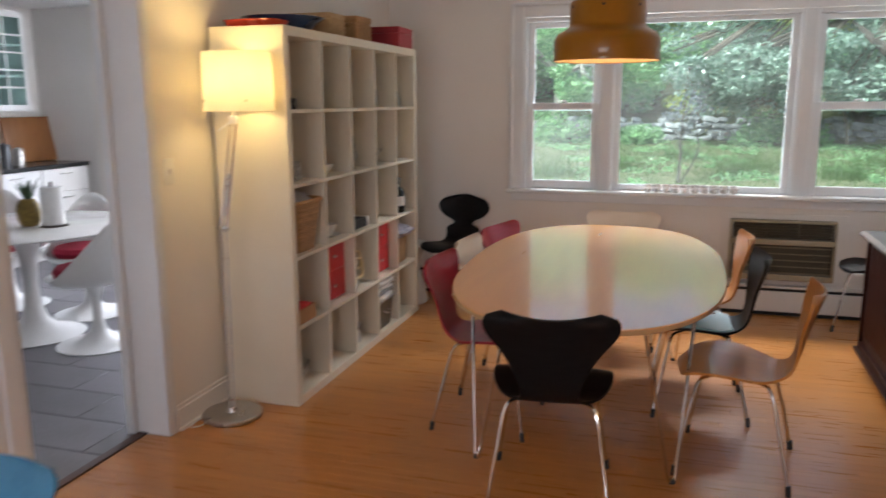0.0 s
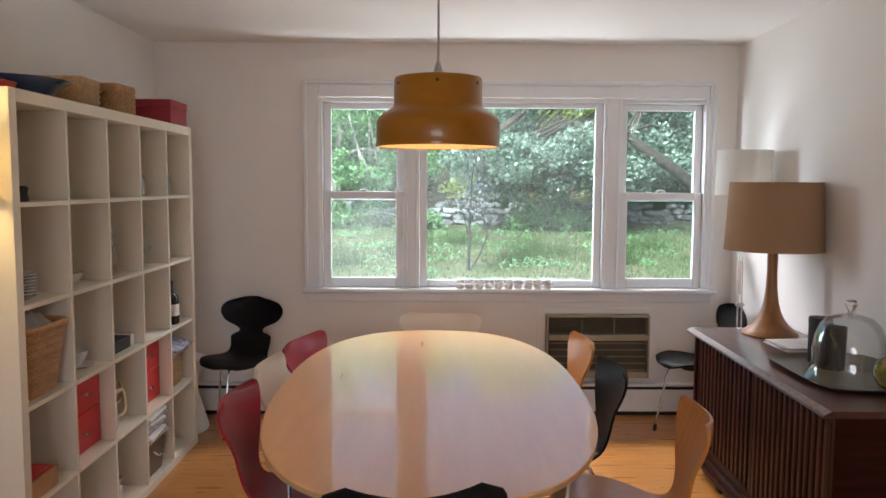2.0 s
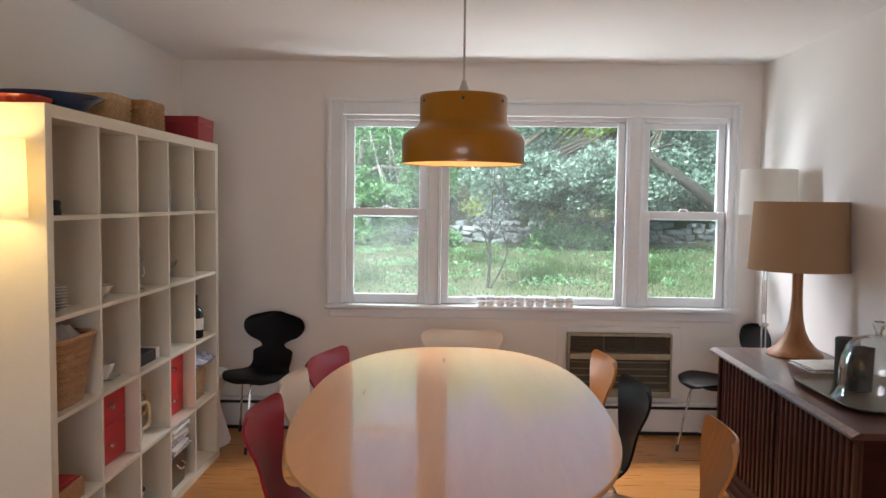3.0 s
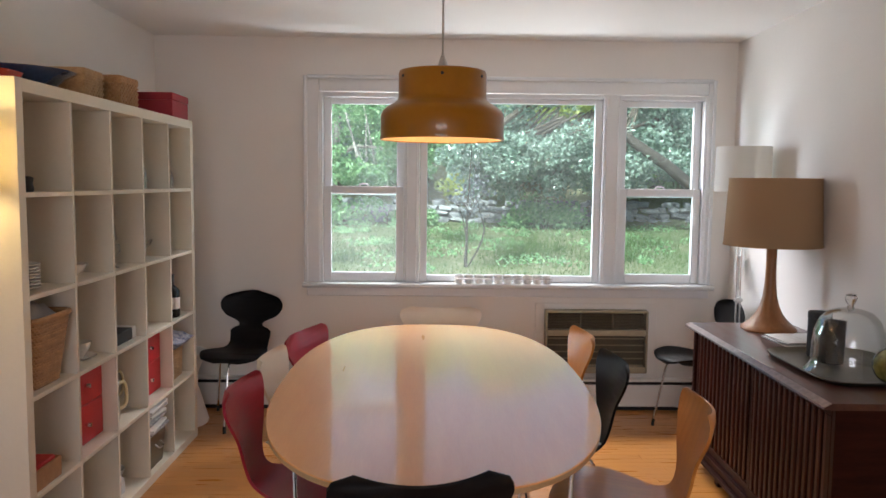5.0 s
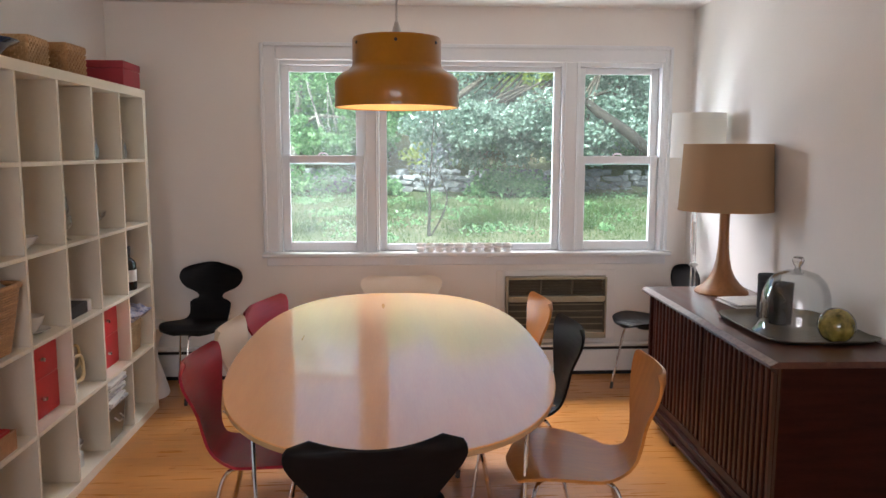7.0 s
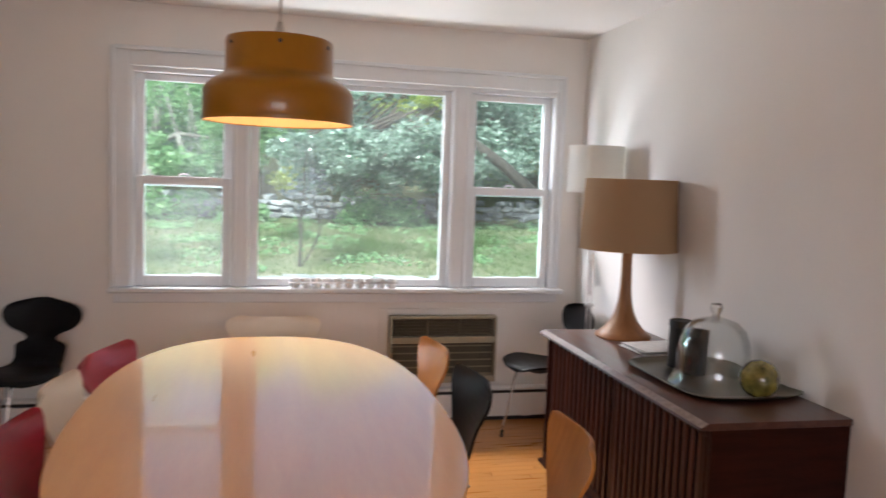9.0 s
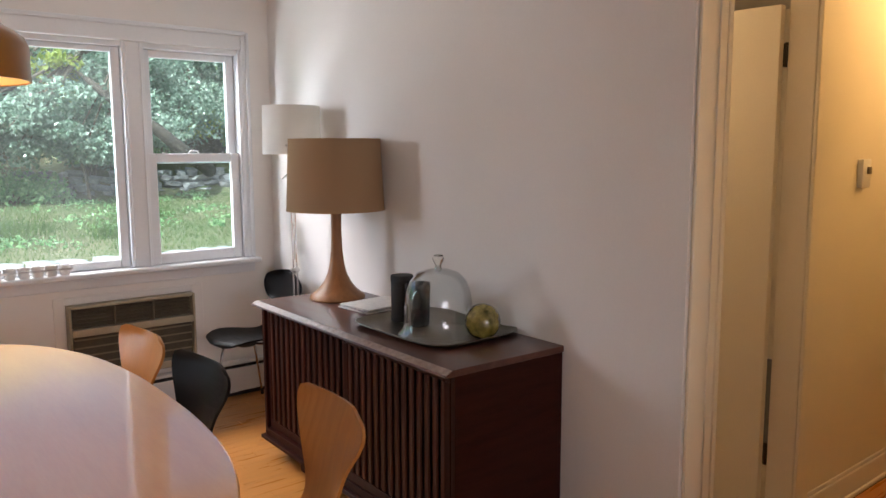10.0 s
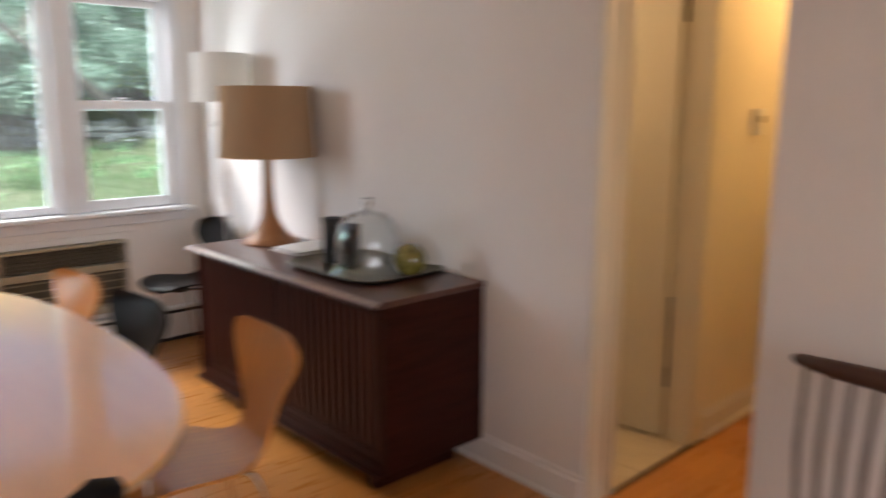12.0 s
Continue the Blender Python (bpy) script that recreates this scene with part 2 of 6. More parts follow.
ACBEIGE = surface("aged_beige_metal", (0.31, 0.265, 0.18), (0.39, 0.34, 0.24), 7, 0.45, bump=0.06)
# Near-black that paints the shade inside the grille and the heater slot.
SLOTSHADE = surface("slot_shade", (0.008, 0.007, 0.006), (0.016, 0.014, 0.012), 9, 0.6, bump=0.1)
ACSLAT = surface("bronze_louvre", (0.10, 0.082, 0.055), (0.16, 0.13, 0.09), 9, 0.45, bump=0.06)
WHITEPL = surface("white_plastic", (0.76, 0.755, 0.74), (0.81, 0.805, 0.79), 6, 0.35, bump=0.02)
CLEAR = pane_glass("clear_glass", (0.97, 0.98, 0.975), 0.05, 0.85)
GLASS, _, _g = nodes_of("solid_glass")
_g.inputs["Base Color"].default_value, _g.inputs["Roughness"].default_value = (0.97, 0.985, 0.98, 1), 0.02
_g.inputs["Transmission Weight"].default_value, _g.inputs["IOR"].default_value = 1.0, 1.48
# Slight veil mixed into the glass to paint the haze over the garden.
PANE = pane_glass("window_pane", (0.86, 0.985, 0.97), haze=0.013)
FOGGY = pane_glass("fogged_pane", (0.86, 0.985, 0.97), haze=0.03)
CREAMY = surface("pale_yellow_ceramic", (0.62, 0.5, 0.27), (0.7, 0.58, 0.34), 8, 0.25, bump=0.03, coat=0.3)
YGLASS = pane_glass("amber_glass", (0.93, 0.76, 0.42), 0.03, 0.5)
DKWOOD = surface("dark_wood", (0.045, 0.018, 0.012), (0.09, 0.036, 0.022), 6, 0.4, bump=0.1, stretch=(1, 8, 8))
GREYPAINT = surface("grey_spindles", (0.11, 0.08, 0.062), (0.17, 0.13, 0.105), 6, 0.5, bump=0.05)
BRONZE = surface("dark_bronze", (0.03, 0.02, 0.014), (0.06, 0.042, 0.03), 12, 0.4, 0.6, bump=0.1)
COUNTER = surface("black_counter", (0.018, 0.018, 0.018), (0.04, 0.04, 0.04), 60, 0.2, bump=0.02)
CUSHION = surface("crimson_fabric", (0.36, 0.010, 0.035), (0.46, 0.02, 0.06), 30, 0.8, bump=0.3, fine=300, depth=0.001)
PINEAPPLE = surface("pineapple_rind", (0.16, 0.10, 0.02), (0.36, 0.24, 0.05), 40, 0.6, bump=0.5)
GREENLEAF = surface("stiff_leaf", (0.03, 0.07, 0.03), (0.07, 0.13, 0.06), 14, 0.5, bump=0.1)
STONE = surface("field_stone", (0.14, 0.14, 0.145), (0.30, 0.30, 0.31), 5, 0.85, bump=0.5, fine=30, random=0.3, depth=0.02)
BARK = surface("bark", (0.055, 0.042, 0.032), (0.13, 0.105, 0.08), 10, 0.9, bump=0.7, stretch=(3, 3, 0.6), depth=0.02)
SOIL = surface("lawn_soil", (0.045, 0.08, 0.022), (0.17, 0.14, 0.085), 0.55, 0.95, bump=0.4, fine=7, depth=0.03)
LAWN = leafy("grass_blades", (0.035, 0.08, 0.024), (0.10, 0.14, 0.05), 0.8, 0.05, 0.25)
LEAF_A = leafy("maple_leaves", (0.12, 0.20, 0.14), (0.34, 0.43, 0.37), 0.24, 0.9, 0.45)
LEAF_B = leafy("fresh_leaves", (0.11, 0.25, 0.10), (0.29, 0.46, 0.22), 0.3, 0.7, 0.5)
LEAF_C = leafy("plum_leaves", (0.045, 0.05, 0.055), (0.10, 0.11, 0.12), 0.35, 0.8, 0.25)
LEAF_D = leafy("yellow_green_leaves", (0.20, 0.27, 0.06), (0.40, 0.44, 0.12), 0.45, 0.5, 0.45)
# Pale for the edge's sheen as well as wear; the highlight is colour.
SHEENEDGE = surface("worn_sheen_edge", (0.16, 0.10, 0.08), (0.34, 0.26, 0.22), 14, 0.35, bump=0.1, stretch=(1, 3, 8), coat=0.2)
STUCCO = surface("outer_wall", (0.5, 0.48, 0.45), (0.58, 0.56, 0.53), 3, 0.85, bump=0.2)

# ---- shape helpers ----
def box(bm, c, s, bevel=0.0, seg=1, rot=None):
    m = Matrix.Translation(c) @ (rot or Matrix()) @ Matrix.Diagonal((*s, 1))
    g = bmesh.ops.create_cube(bm, size=1, matrix=m)["verts"]
    if bevel:
        es = list({e for v in g for e in v.link_edges})
        bmesh.ops.bevel(bm, geom=es, offset=bevel, segments=seg, profile=0.5, affect="EDGES", clamp_overlap=True)
    return bm


def span(bm, a, b, bevel=0.0):
    """A box between two opposite corners."""
    a, b = Vector(a), Vector(b)
    return box(bm, (a + b) / 2, [abs(x) for x in b - a], bevel)


def tube(bm, pts, r, seg=10, caps=True):
    """A round bar along points; r: one radius, or one a point."""
    pts = [Vector(p) for p in pts]
    rs = r if isinstance(r, (list, tuple)) else [r] * len(pts)
    rings, up = [], None
    for i, p in enumerate(pts):
        d = (pts[min(i + 1, len(pts) - 1)] - pts[max(i - 1, 0)]).normalized()
        if up is None:
            up = d.orthogonal().normalized()
        up = (up - d * up.dot(d)).normalized()
        side = d.cross(up)
        rings.append([bm.verts.new(p + rs[i] * (math.cos(a) * up + math.sin(a) * side)) for a in (2 * math.pi * k / seg for k in range(seg))])
    for a, b in zip(rings, rings[1:]):
        for k in range(seg):
            bm.faces.new((a[k], a[(k + 1) % seg], b[(k + 1) % seg], b[k]))
    if caps:
        bm.faces.new(rings[0][::-1])
        bm.faces.new(rings[-1])
    return bm


def bend(pts, n=4, k=0.35):
    """Rounds the corners of a line of points."""
    pts = [Vector(p) for p in pts]
    out = [pts[0]]
    for a, b, c in zip(pts, pts[1:], pts[2:]):
        p, q = b.lerp(a, k), b.lerp(c, k)
        for i in range(n + 1):
            t = i / n
            out.append(p.lerp(b, t).lerp(b.lerp(q, t), t))
    return out + [pts[-1]]


def lathe(bm, prof, seg=32, c=(0, 0, 0)):
    """Turns a profile of (radius, height) round the upright axis through c."""
    c, rings = Vector(c), []
    for r, z in prof:
        if r < 1e-5:
            rings.append([bm.verts.new(c + Vector((0, 0, z)))])
        else:
            rings.append([bm.verts.new(c + Vector((r * math.cos(a), r * math.sin(a), z))) for a in (2 * math.pi * k / seg for k in range(seg))])
    for a, b in zip(rings, rings[1:]):
        for k in range(seg):
            q = [a[k % len(a)], a[(k + 1) % len(a)], b[(k + 1) % len(b)], b[k % len(b)]]
            q = list(dict.fromkeys(q))
            if len(q) > 2:
                bm.faces.new(q)
    return bm


def mesh(name, bm, material, angle=38, recalc=True):
    if recalc:
        bmesh.ops.recalc_face_normals(bm, faces=bm.faces)
    me = bpy.data.meshes.new(name)
    bm.to_mesh(me)
    bm.free()
    me.materials.append(material)
    me.shade_smooth()
    me.set_sharp_from_angle(angle=radians(angle))
    return me


def part(name, bm, material, parent, label="", angle=38):
    ob = new(name, mesh(name, bm, material, angle))
    ob.parent = parent
    if label:
        ob["label"] = label
    return ob


def thing(name, m, label, category, group=""):
    ob = new(name)
    ob.empty_display_size = 0.1
    ob.matrix_world = m
    return tagged(ob, label, category, group)


def solo(name, bm, material, m, label, category, group="", angle=38, kind=""):
    ob = new(name, mesh(name, bm, material, angle))
    ob.matrix_world = m
    return tagged(ob, label, category, group, kind)


def B():
    return bmesh.new()


def structure(name, bm, material, label, category):
    return tagged(new(name, mesh(name, bm, material)), label, category, "", "structure")


# ---- the shell of the place ----
XL, XR, YB, YF, ZC = -2.17, 1.605, 5.68, -2.7, 2.43
TH = 0.185
HY, HX0, HX1 = 2.65, 1.665, 2.29
GX0, GX1, GZ0, GZ1 = -1.13, 1.437, 0.82, 2.10
KY0, KY1 = 1.97, 2.755


def wall_with_hole(axis, at, thick, lo, hi, z1, holes):
    """A wall along x or y with openings through it; holes: (lo, hi, z0, z1)."""
    bm = B()

    def put(a, b, z0, z1):
        if b - a > 1e-4 and z1 - z0 > 1e-4:
            span(bm, *(((a, at, z0), (b, at + thick, z1)) if axis == "x" else ((at, a, z0), (at + thick, b, z1))))
    x = lo
    for a, b, z0, zt in sorted(holes):
        put(x, a, 0, z1)
        put(a, b, 0, z0)
        put(a, b, zt, z1)
        x = b
    put(x, hi, 0, z1)
    return bm


structure("wall_north", wall_with_hole("x", YB, 0.2, XL - TH, XR + 0.12, ZC, [(GX0, GX1, GZ0, GZ1)]), WALL, "matte off-white painted wall round a wide window", "wall")
structure("wall_west", wall_with_hole("y", XL - TH, TH, YF, YB, ZC, [(KY0, KY1, 0, 2.06)]), WALL, "matte off-white painted wall with a kitchen doorway", "wall")
def off_square(bm):
    """The east wall runs two degrees off square."""
    for v in bm.verts:
        v.co.x -= 0.0347 * (YB - v.co.y)
    return bm


structure("wall_east", off_square(wall_with_hole("y", XR, 0.12, HY, YB, ZC, [])), WALL, "matte off-white painted wall behind the sideboard", "wall")
structure("wall_east_front", wall_with_hole("y", 1.35, 0.12, YF, 1.985, ZC, []), WALL, "matte off-white painted wall beside the hall", "wall")
structure("wall_south", wall_with_hole("x", YF - 0.2, 0.2, XL - TH, 4.6, ZC, [(-1.8, 0.6, 0.85, 2.1)]), WALL, "matte off-white painted rear wall with a window", "wall")
structure("wall_hall_north", wall_with_hole("x", HY, 0.10, 1.622, 4.6, ZC, [(HX0, HX1, 0, 2.04)]), HALLP, "cream painted hall wall with a doorway", "wall")
structure("wall_hall_end", wall_with_hole("y", 4.6, 0.12, YF, 4.6, ZC, []), HALLP, "cream painted wall closing the hall", "wall")
structure("wall_hall_south", wall_with_hole("x", 1.865, 0.12, 1.47, 4.6, ZC, []), HALLP, "cream painted wall along the hall", "wall")
structure("wall_bath_back", wall_with_hole("x", 4.5, 0.12, XR + 0.12, 4.6, ZC, []), HALLP, "cream painted wall of the small tiled room", "wall")
structure("wall_kitchen_west", wall_with_hole("y", -6.5, 0.15, 0.3, 6.65, ZC, []), WALL, "pale grey painted kitchen wall", "wall")
# Its window is out of view, added to let daylight in.
structure("wall_kitchen_north", wall_with_hole("x", 6.5, 0.15, -6.35, XL - TH, ZC, [(-4.7, -3.1, 0.95, 2.1)]), WALL, "pale grey painted kitchen wall with an added, unseen window", "wall")
structure("wall_kitchen_south", wall_with_hole("x", 0.3, 0.15, -6.35, XL - TH, ZC, []), WALL, "pale grey painted kitchen wall", "wall")
structure("wall_kitchen_east", wall_with_hole("y", XL - TH, TH - 0.05, YB + 0.2, 6.65, ZC, []), WALL, "pale grey painted end of kitchen wall", "wall")
b = B()
span(b, (-6.6, YF - 0.3, ZC), (4.8, YB + 0.2, ZC + 0.25))
span(b, (-6.6, YB + 0.2, ZC), (XL - 0.05, 6.75, ZC + 0.25))
structure("ceiling", b, CEIL, "smooth off-white painted ceiling", "ceiling")
b = B()
span(b, (XL - 0.14, YF, -0.12), (4.6, YB, -0.016))
floor = structure("floor", b, GAP, "narrow honey-oak strip floor with a satin finish", "floor")
b = B()
span(b, (-6.4, 0.3, -0.12), (XL - 0.14, 6.5, -0.012))
kfloor = structure("floor_kitchen", b, GROUT, "dark grey slate tile kitchen floor", "floor")
b = B()
span(b, (XR - 0.02, HY, -0.015), (4.6, 4.5, -0.006))
bfloor = structure("floor_bath", b, GROUT, "cream tile floor of the small room", "floor")
b = B()
span(b, (XL - 0.16, KY0, -0.02), (XL - 0.115, KY1, 0.008), 0.004)
structure("threshold", b, DKWOOD, "dark wooden threshold strip in the doorway", "threshold")


def baseboard(name, a, b_):
    bm = B()
    a, b_ = Vector(a), Vector(b_)
    d = (b_ - a).normalized()
    n = Vector((-d.y, d.x, 0))
    for off, w, z0, z1 in ((0.0, 0.016, 0, 0.105), (0.0, 0.010, 0.105, 0.125), (0.016, 0.014, 0, 0.02)):
        c = (a + b_) / 2 + n * (off + w / 2) + Vector((0, 0, (z0 + z1) / 2))
        box(bm, c, ((b_ - a).length, w - 0.001, z1 - z0), 0.003, rot=Matrix.Rotation(math.atan2(d.y, d.x), 4, "Z"))
    return structure(name, bm, WALL, "white painted wooden baseboard", "baseboard")


baseboard("baseboard_1", (XL, 5.6, 0), (XL, KY1 + 0.045, 0))
baseboard("baseboard_2", (1.50, HY + 0.003, 0), (1.602, 5.6, 0))
baseboard("baseboard_3", (4.59, HY, 0), (HX1 + 0.082, HY, 0))
baseboard("baseboard_4", (XL, KY0 - 0.09, 0), (XL, YF, 0))


def casing(name, pieces, material=TRIM, label="white painted door casing"):
    bm = B()
    for a, b_ in pieces:
        span(bm, a, b_, 0.004)
    return structure(name, bm, material, label, "trim")


# kitchen doorway lining and casings
casing("trim_kitchen_door", [
    ((XL - TH - 0.012, KY1 - 0.018, 0), (XL + 0.012, KY1 + 0.001, 2.045)), ((XL - TH - 0.012, KY0 - 0.001, 0), (XL + 0.012, KY0 + 0.018, 2.045)),
    ((XL - TH - 0.012, KY0, 2.045), (XL + 0.012, KY1, 2.062)),
    ((XL - TH - 0.02, KY1 - 0.04, 0), (XL - 0.16, KY1 - 0.019, 2.04)),
    ((XL + 0.0, KY0 - 0.075, 0), (XL + 0.018, KY0 - 0.002, 2.12)), ((XL, KY1 + 0.002, 0), (XL + 0.014, KY1 + 0.04, 2.12)),
    ((XL + 0.0, KY0 - 0.001, 2.063), (XL + 0.018, KY1, 2.12))])
# small-room doorway in the hall
casing("trim_bath_door", [
    ((HX0 - 0.006, HY - 0.016, 0), (HX0 + 0.02, HY + 0.11, 2.04)), ((HX1 - 0.02, HY - 0.016, 0), (HX1 + 0.08, HY - 0.001, 2.10)), ((HX1 - 0.02, HY, 0), (HX1 - 0.001, HY + 0.11, 2.04)),
    ((1.512, HY - 0.014, 0), (HX0 - 0.008, HY - 0.001, 2.10)), ((HX0 - 0.007, HY - 0.015, 2.041), (HX1 - 0.021, HY + 0.1, 2.10)),
    ((HX0 - 0.06, HY - 0.02, 0), (HX0 - 0.045, HY - 0.013, 2.09))], HALLP, "cream painted door casing")
d = thing("door_1", pose(HX1 - 0.035, HY + 0.125, 0, 0, 0, 5), "cream painted flush door standing open inwards", "door")
tagged(d, kind="structure")
b = B()
box(b, (-0.002, 0.31, 1.02), (0.036, 0.62, 2.0), 0.002)
part("leaf", b, HALLP, d)
for z in (0.28, 1.84):
    b = B()
    tube(b, [(0.022, -0.008, z - 0.045), (0.022, -0.008, z + 0.045)], 0.007)
    box(b, (0.022, 0.006, z), (0.006, 0.04, 0.085), 0.001)
    box(b, (0.026, -0.018, z), (0.010, 0.03, 0.085), 0.001)
    part("hinge", b, BRONZE, d, "dark bronze hinge")
t = thing("thermostat", pose(2.70, HY, 1.392), "small white wall thermostat on the hall wall", "thermostat")
b = B()
box(b, (0, -0.012, 0), (0.075, 0.024, 0.115), 0.005, 2)
part("body", b, WHITEPL, t)
b = B()
box(b, (0.012, -0.0275, 0.012), (0.03, 0.008, 0.03), 0.002)
part("display", b, ACSLAT, t, "grey display")
t = thing("light_switch", pose(XL, 2.875, 1.196), "cream plastic light switch plate on the wall", "switch")
b = B()
box(b, (0.003, 0, 0), (0.006, 0.072, 0.115), 0.0025, 2)
part("plate", b, WHITEPL, t)
b = B()
box(b, (0.009, 0, 0.0), (0.012, 0.011, 0.024), 0.002, rot=Matrix.Rotation(0.25, 4, "Y"))
part("toggle", b, WHITEPL, t)

# ---- the big window ----
win = thing("window_1", pose(0, 0, 0), "wide white-painted window with a fixed centre and two double-hung sashes", "window")
tagged(win, kind="structure")
b = B()
for x0, x1 in ((-1.215, -1.115), (1.418, 1.466)):
    span(b, (x0, YB - 0.020, 0.846), (x1, YB - 0.001, 2.185), 0.005)
    span(b, (x0 + (0 if x0 < 0 else 0.025), YB - 0.032, 0.846), (x0 + (0.025 if x0 < 0 else 0.048), YB - 0.019, 2.185), 0.004)
span(b, (-1.114, YB - 0.020, 2.085), (1.417, YB - 0.001, 2.185), 0.005)
span(b, (-1.189, YB - 0.034, 2.165), (1.444, YB - 0.019, 2.19), 0.004)
part("window_casing", b, TRIM, win)
b = B()
span(b, (-1.225, 5.612, 0.815), (1.49, 5.80, 0.845), 0.008)
part("window_sill", b, TRIM, win)
b = B()
span(b, (-1.20, YB - 0.018, 0.755), (1.465, YB - 0.001, 0.814), 0.004)
part("apron", b, TRIM, win)
b = B()
for x0, x1 in ((-1.13, -1.095), (-0.563, -0.463), (0.738, 0.854), (1.402, 1.437)):
    span(b, (x0, YB - 0.010, 0.846), (x1, YB + 0.12, 2.084), 0.003)
    for dx in (0.018, x1 - x0 - 0.018):
        tube(b, [(x0 + dx, YB - 0.011, 0.848), (x0 + dx, YB - 0.011, 2.082)], 0.006, 6)
for x0, x1 in ((-1.094, -0.564), (-0.462, 0.737), (0.855, 1.401)):
    span(b, (x0, YB + 0.0, 2.055), (x1, YB + 0.12, 2.084), 0.003)
part("window_frame", b, TRIM, win)


def sash(x0, x1, z0, z1, y, stile, top, bottom, glazing=PANE):
    bm = B()
    span(bm, (x0, y - 0.018, z0), (x0 + stile, y + 0.018, z1), 0.004)
    span(bm, (x1 - stile, y - 0.018, z0), (x1, y + 0.018, z1), 0.004)
    span(bm, (x0 + stile, y - 0.0178, z1 - top), (x1 - stile, y + 0.0178, z1), 0.004)
    span(bm, (x0 + stile, y - 0.0178, z0), (x1 - stile, y + 0.0178, z0 + bottom), 0.004)
    s = part("sash", bm, TRIM, win)
    bm = B()
    span(bm, (x0 + stile - 0.003, y - 0.002, z0 + bottom - 0.003), (x1 - stile + 0.003, y + 0.002, z1 - top + 0.003))
    p = part("pane", bm, glazing, s)
    p.visible_shadow = False


for x0, x1 in ((-1.094, -0.564), (0.855, 1.401)):
    sash(x0, x1, 1.42, 2.054, YB + 0.075, 0.050, 0.040, 0.05)
    sash(x0 + 0.002, x1 - 0.002, 0.847, 1.478, YB + 0.032, 0.050, 0.05, 0.062, FOGGY if x0 < 0 else PANE)
    b = B()
    xm = (x0 + x1) / 2
    tube(b, bend([(xm - 0.03, YB + 0.03, 1.478), (xm - 0.02, YB + 0.03, 1.492), (xm + 0.02, YB + 0.03, 1.492), (xm + 0.03, YB + 0.03, 1.478)]), 0.005, 8)
    part("sash_lock", b, TRIM, win)
sash(-0.460, 0.736, 0.847, 2.054, YB + 0.045, 0.048, 0.03, 0.045)

# ---- air conditioner and baseboard heater ----
ac = thing("air_conditioner", pose(0.717, YB, 0.245), "aged beige through-wall air conditioner with dark louvres", "air conditioner")
b = B()
for x0, x1, z0, z1 in ((-0.40, -0.345, -0.005, 0.47), (0.345, 0.41, -0.005, 0.47), (-0.345, 0.345, 0.432, 0.47), (-0.345, 0.345, -0.005, 0.012)):
    span(b, (x0, -0.012, z0), (x1, -0.0005, z1), 0.002)
part("surround", b, WALL, ac, "white painted surround board")
b = B()
for x0, x1, z0, z1 in ((-0.34, -0.326, 0.012, 0.43), (0.326, 0.34, 0.012, 0.43), (-0.326, 0.326, 0.414, 0.43), (-0.326, 0.326, 0.262, 0.302), (-0.326, 0.326, 0.012, 0.055)):
    span(b, (x0, -0.075, z0), (x1, -0.001, z1), 0.004)
part("housing", b, ACBEIGE, ac)
# Sheet behind the louvres; the recess's shade is put into its colour.
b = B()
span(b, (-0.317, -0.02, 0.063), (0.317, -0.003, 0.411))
part("backing", b, SLOTSHADE, ac, "near-black sheet for the shaded recess")
for i in range(5):
    b = B()
    box(b, (0, -0.05, 0.32 + i * 0.0195), (0.634, 0.026, 0.003), 0.001, rot=Matrix.Rotation(0.5, 4, "X"))
    part("louvre", b, ACSLAT, ac)
b = B()
for i in range(13):
    span(b, (-0.30 + i * 0.05 - (0.001), -0.043, 0.306), (-0.30 + i * 0.05 + 0.001, -0.036, 0.411))
for i in (-0.105, 0.105):
    span(b, (i - 0.004, -0.068, 0.306), (i + 0.004, -0.045, 0.411))
part("vane", b, ACSLAT, ac)
for i in range(22):
    b = B()
    box(b, (0, -0.055, 0.068 + i * 0.0089), (0.634, 0.022, 0.003 if i % 5 else 0.0038), 0.0008, rot=Matrix.Rotation(0.45, 4, "X"))
    part("slat", b, ACSLAT if i % 5 else ACBEIGE, ac)
h = thing("baseboard_heater", pose(0, YB, 0), "white enamelled baseboard heater with a black slot", "heater")
b = B()
span(b, (XL + 0.02, -0.065, 0.03), (XR - 0.002, -0.055, 0.177), 0.003)
span(b, (XL + 0.02, -0.054, 0.205), (XR - 0.002, -0.001, 0.214), 0.002)
span(b, (XL + 0.02, -0.066, 0.198), (XR - 0.002, -0.055, 0.2135), 0.002)
part("cover", b, WHITEPL, h)
# One solid block; its near-black colour gives the slot its shade.
b = B()
span(b, (XL + 0.02, -0.05, 0.002), (XR - 0.002, -0.001, 0.204))
part("element", b, SLOTSHADE, h, "near-black heater block for the shaded gap")
for x in (-1.3, 0.2, 1.25):
    b = B()
    span(b, (x, -0.068, 0.028), (x + 0.05, -0.0655, 0.178), 0.001)
    part("joint_cover", b, WHITEPL, h)

# ---- the shelf unit ----
SX, SY0, SY1, SZ = -1.755, 3.213, 5.087, 1.842
SD = 0.39
INW = (SY1 - SY0 - 0.09 - 4 * 0.017) / 5
INH = (SZ - 0.09 - 4 * 0.017) / 5


def cell(col, row):
    """Middle of the floor of a compartment; col from the doorway end, row from the top."""
    return SX - SD / 2, SY0 + 0.045 + (col - 0.5) * INW + (col - 1) * 0.017, 0.045 + (5 - row) * (INH + 0.017)


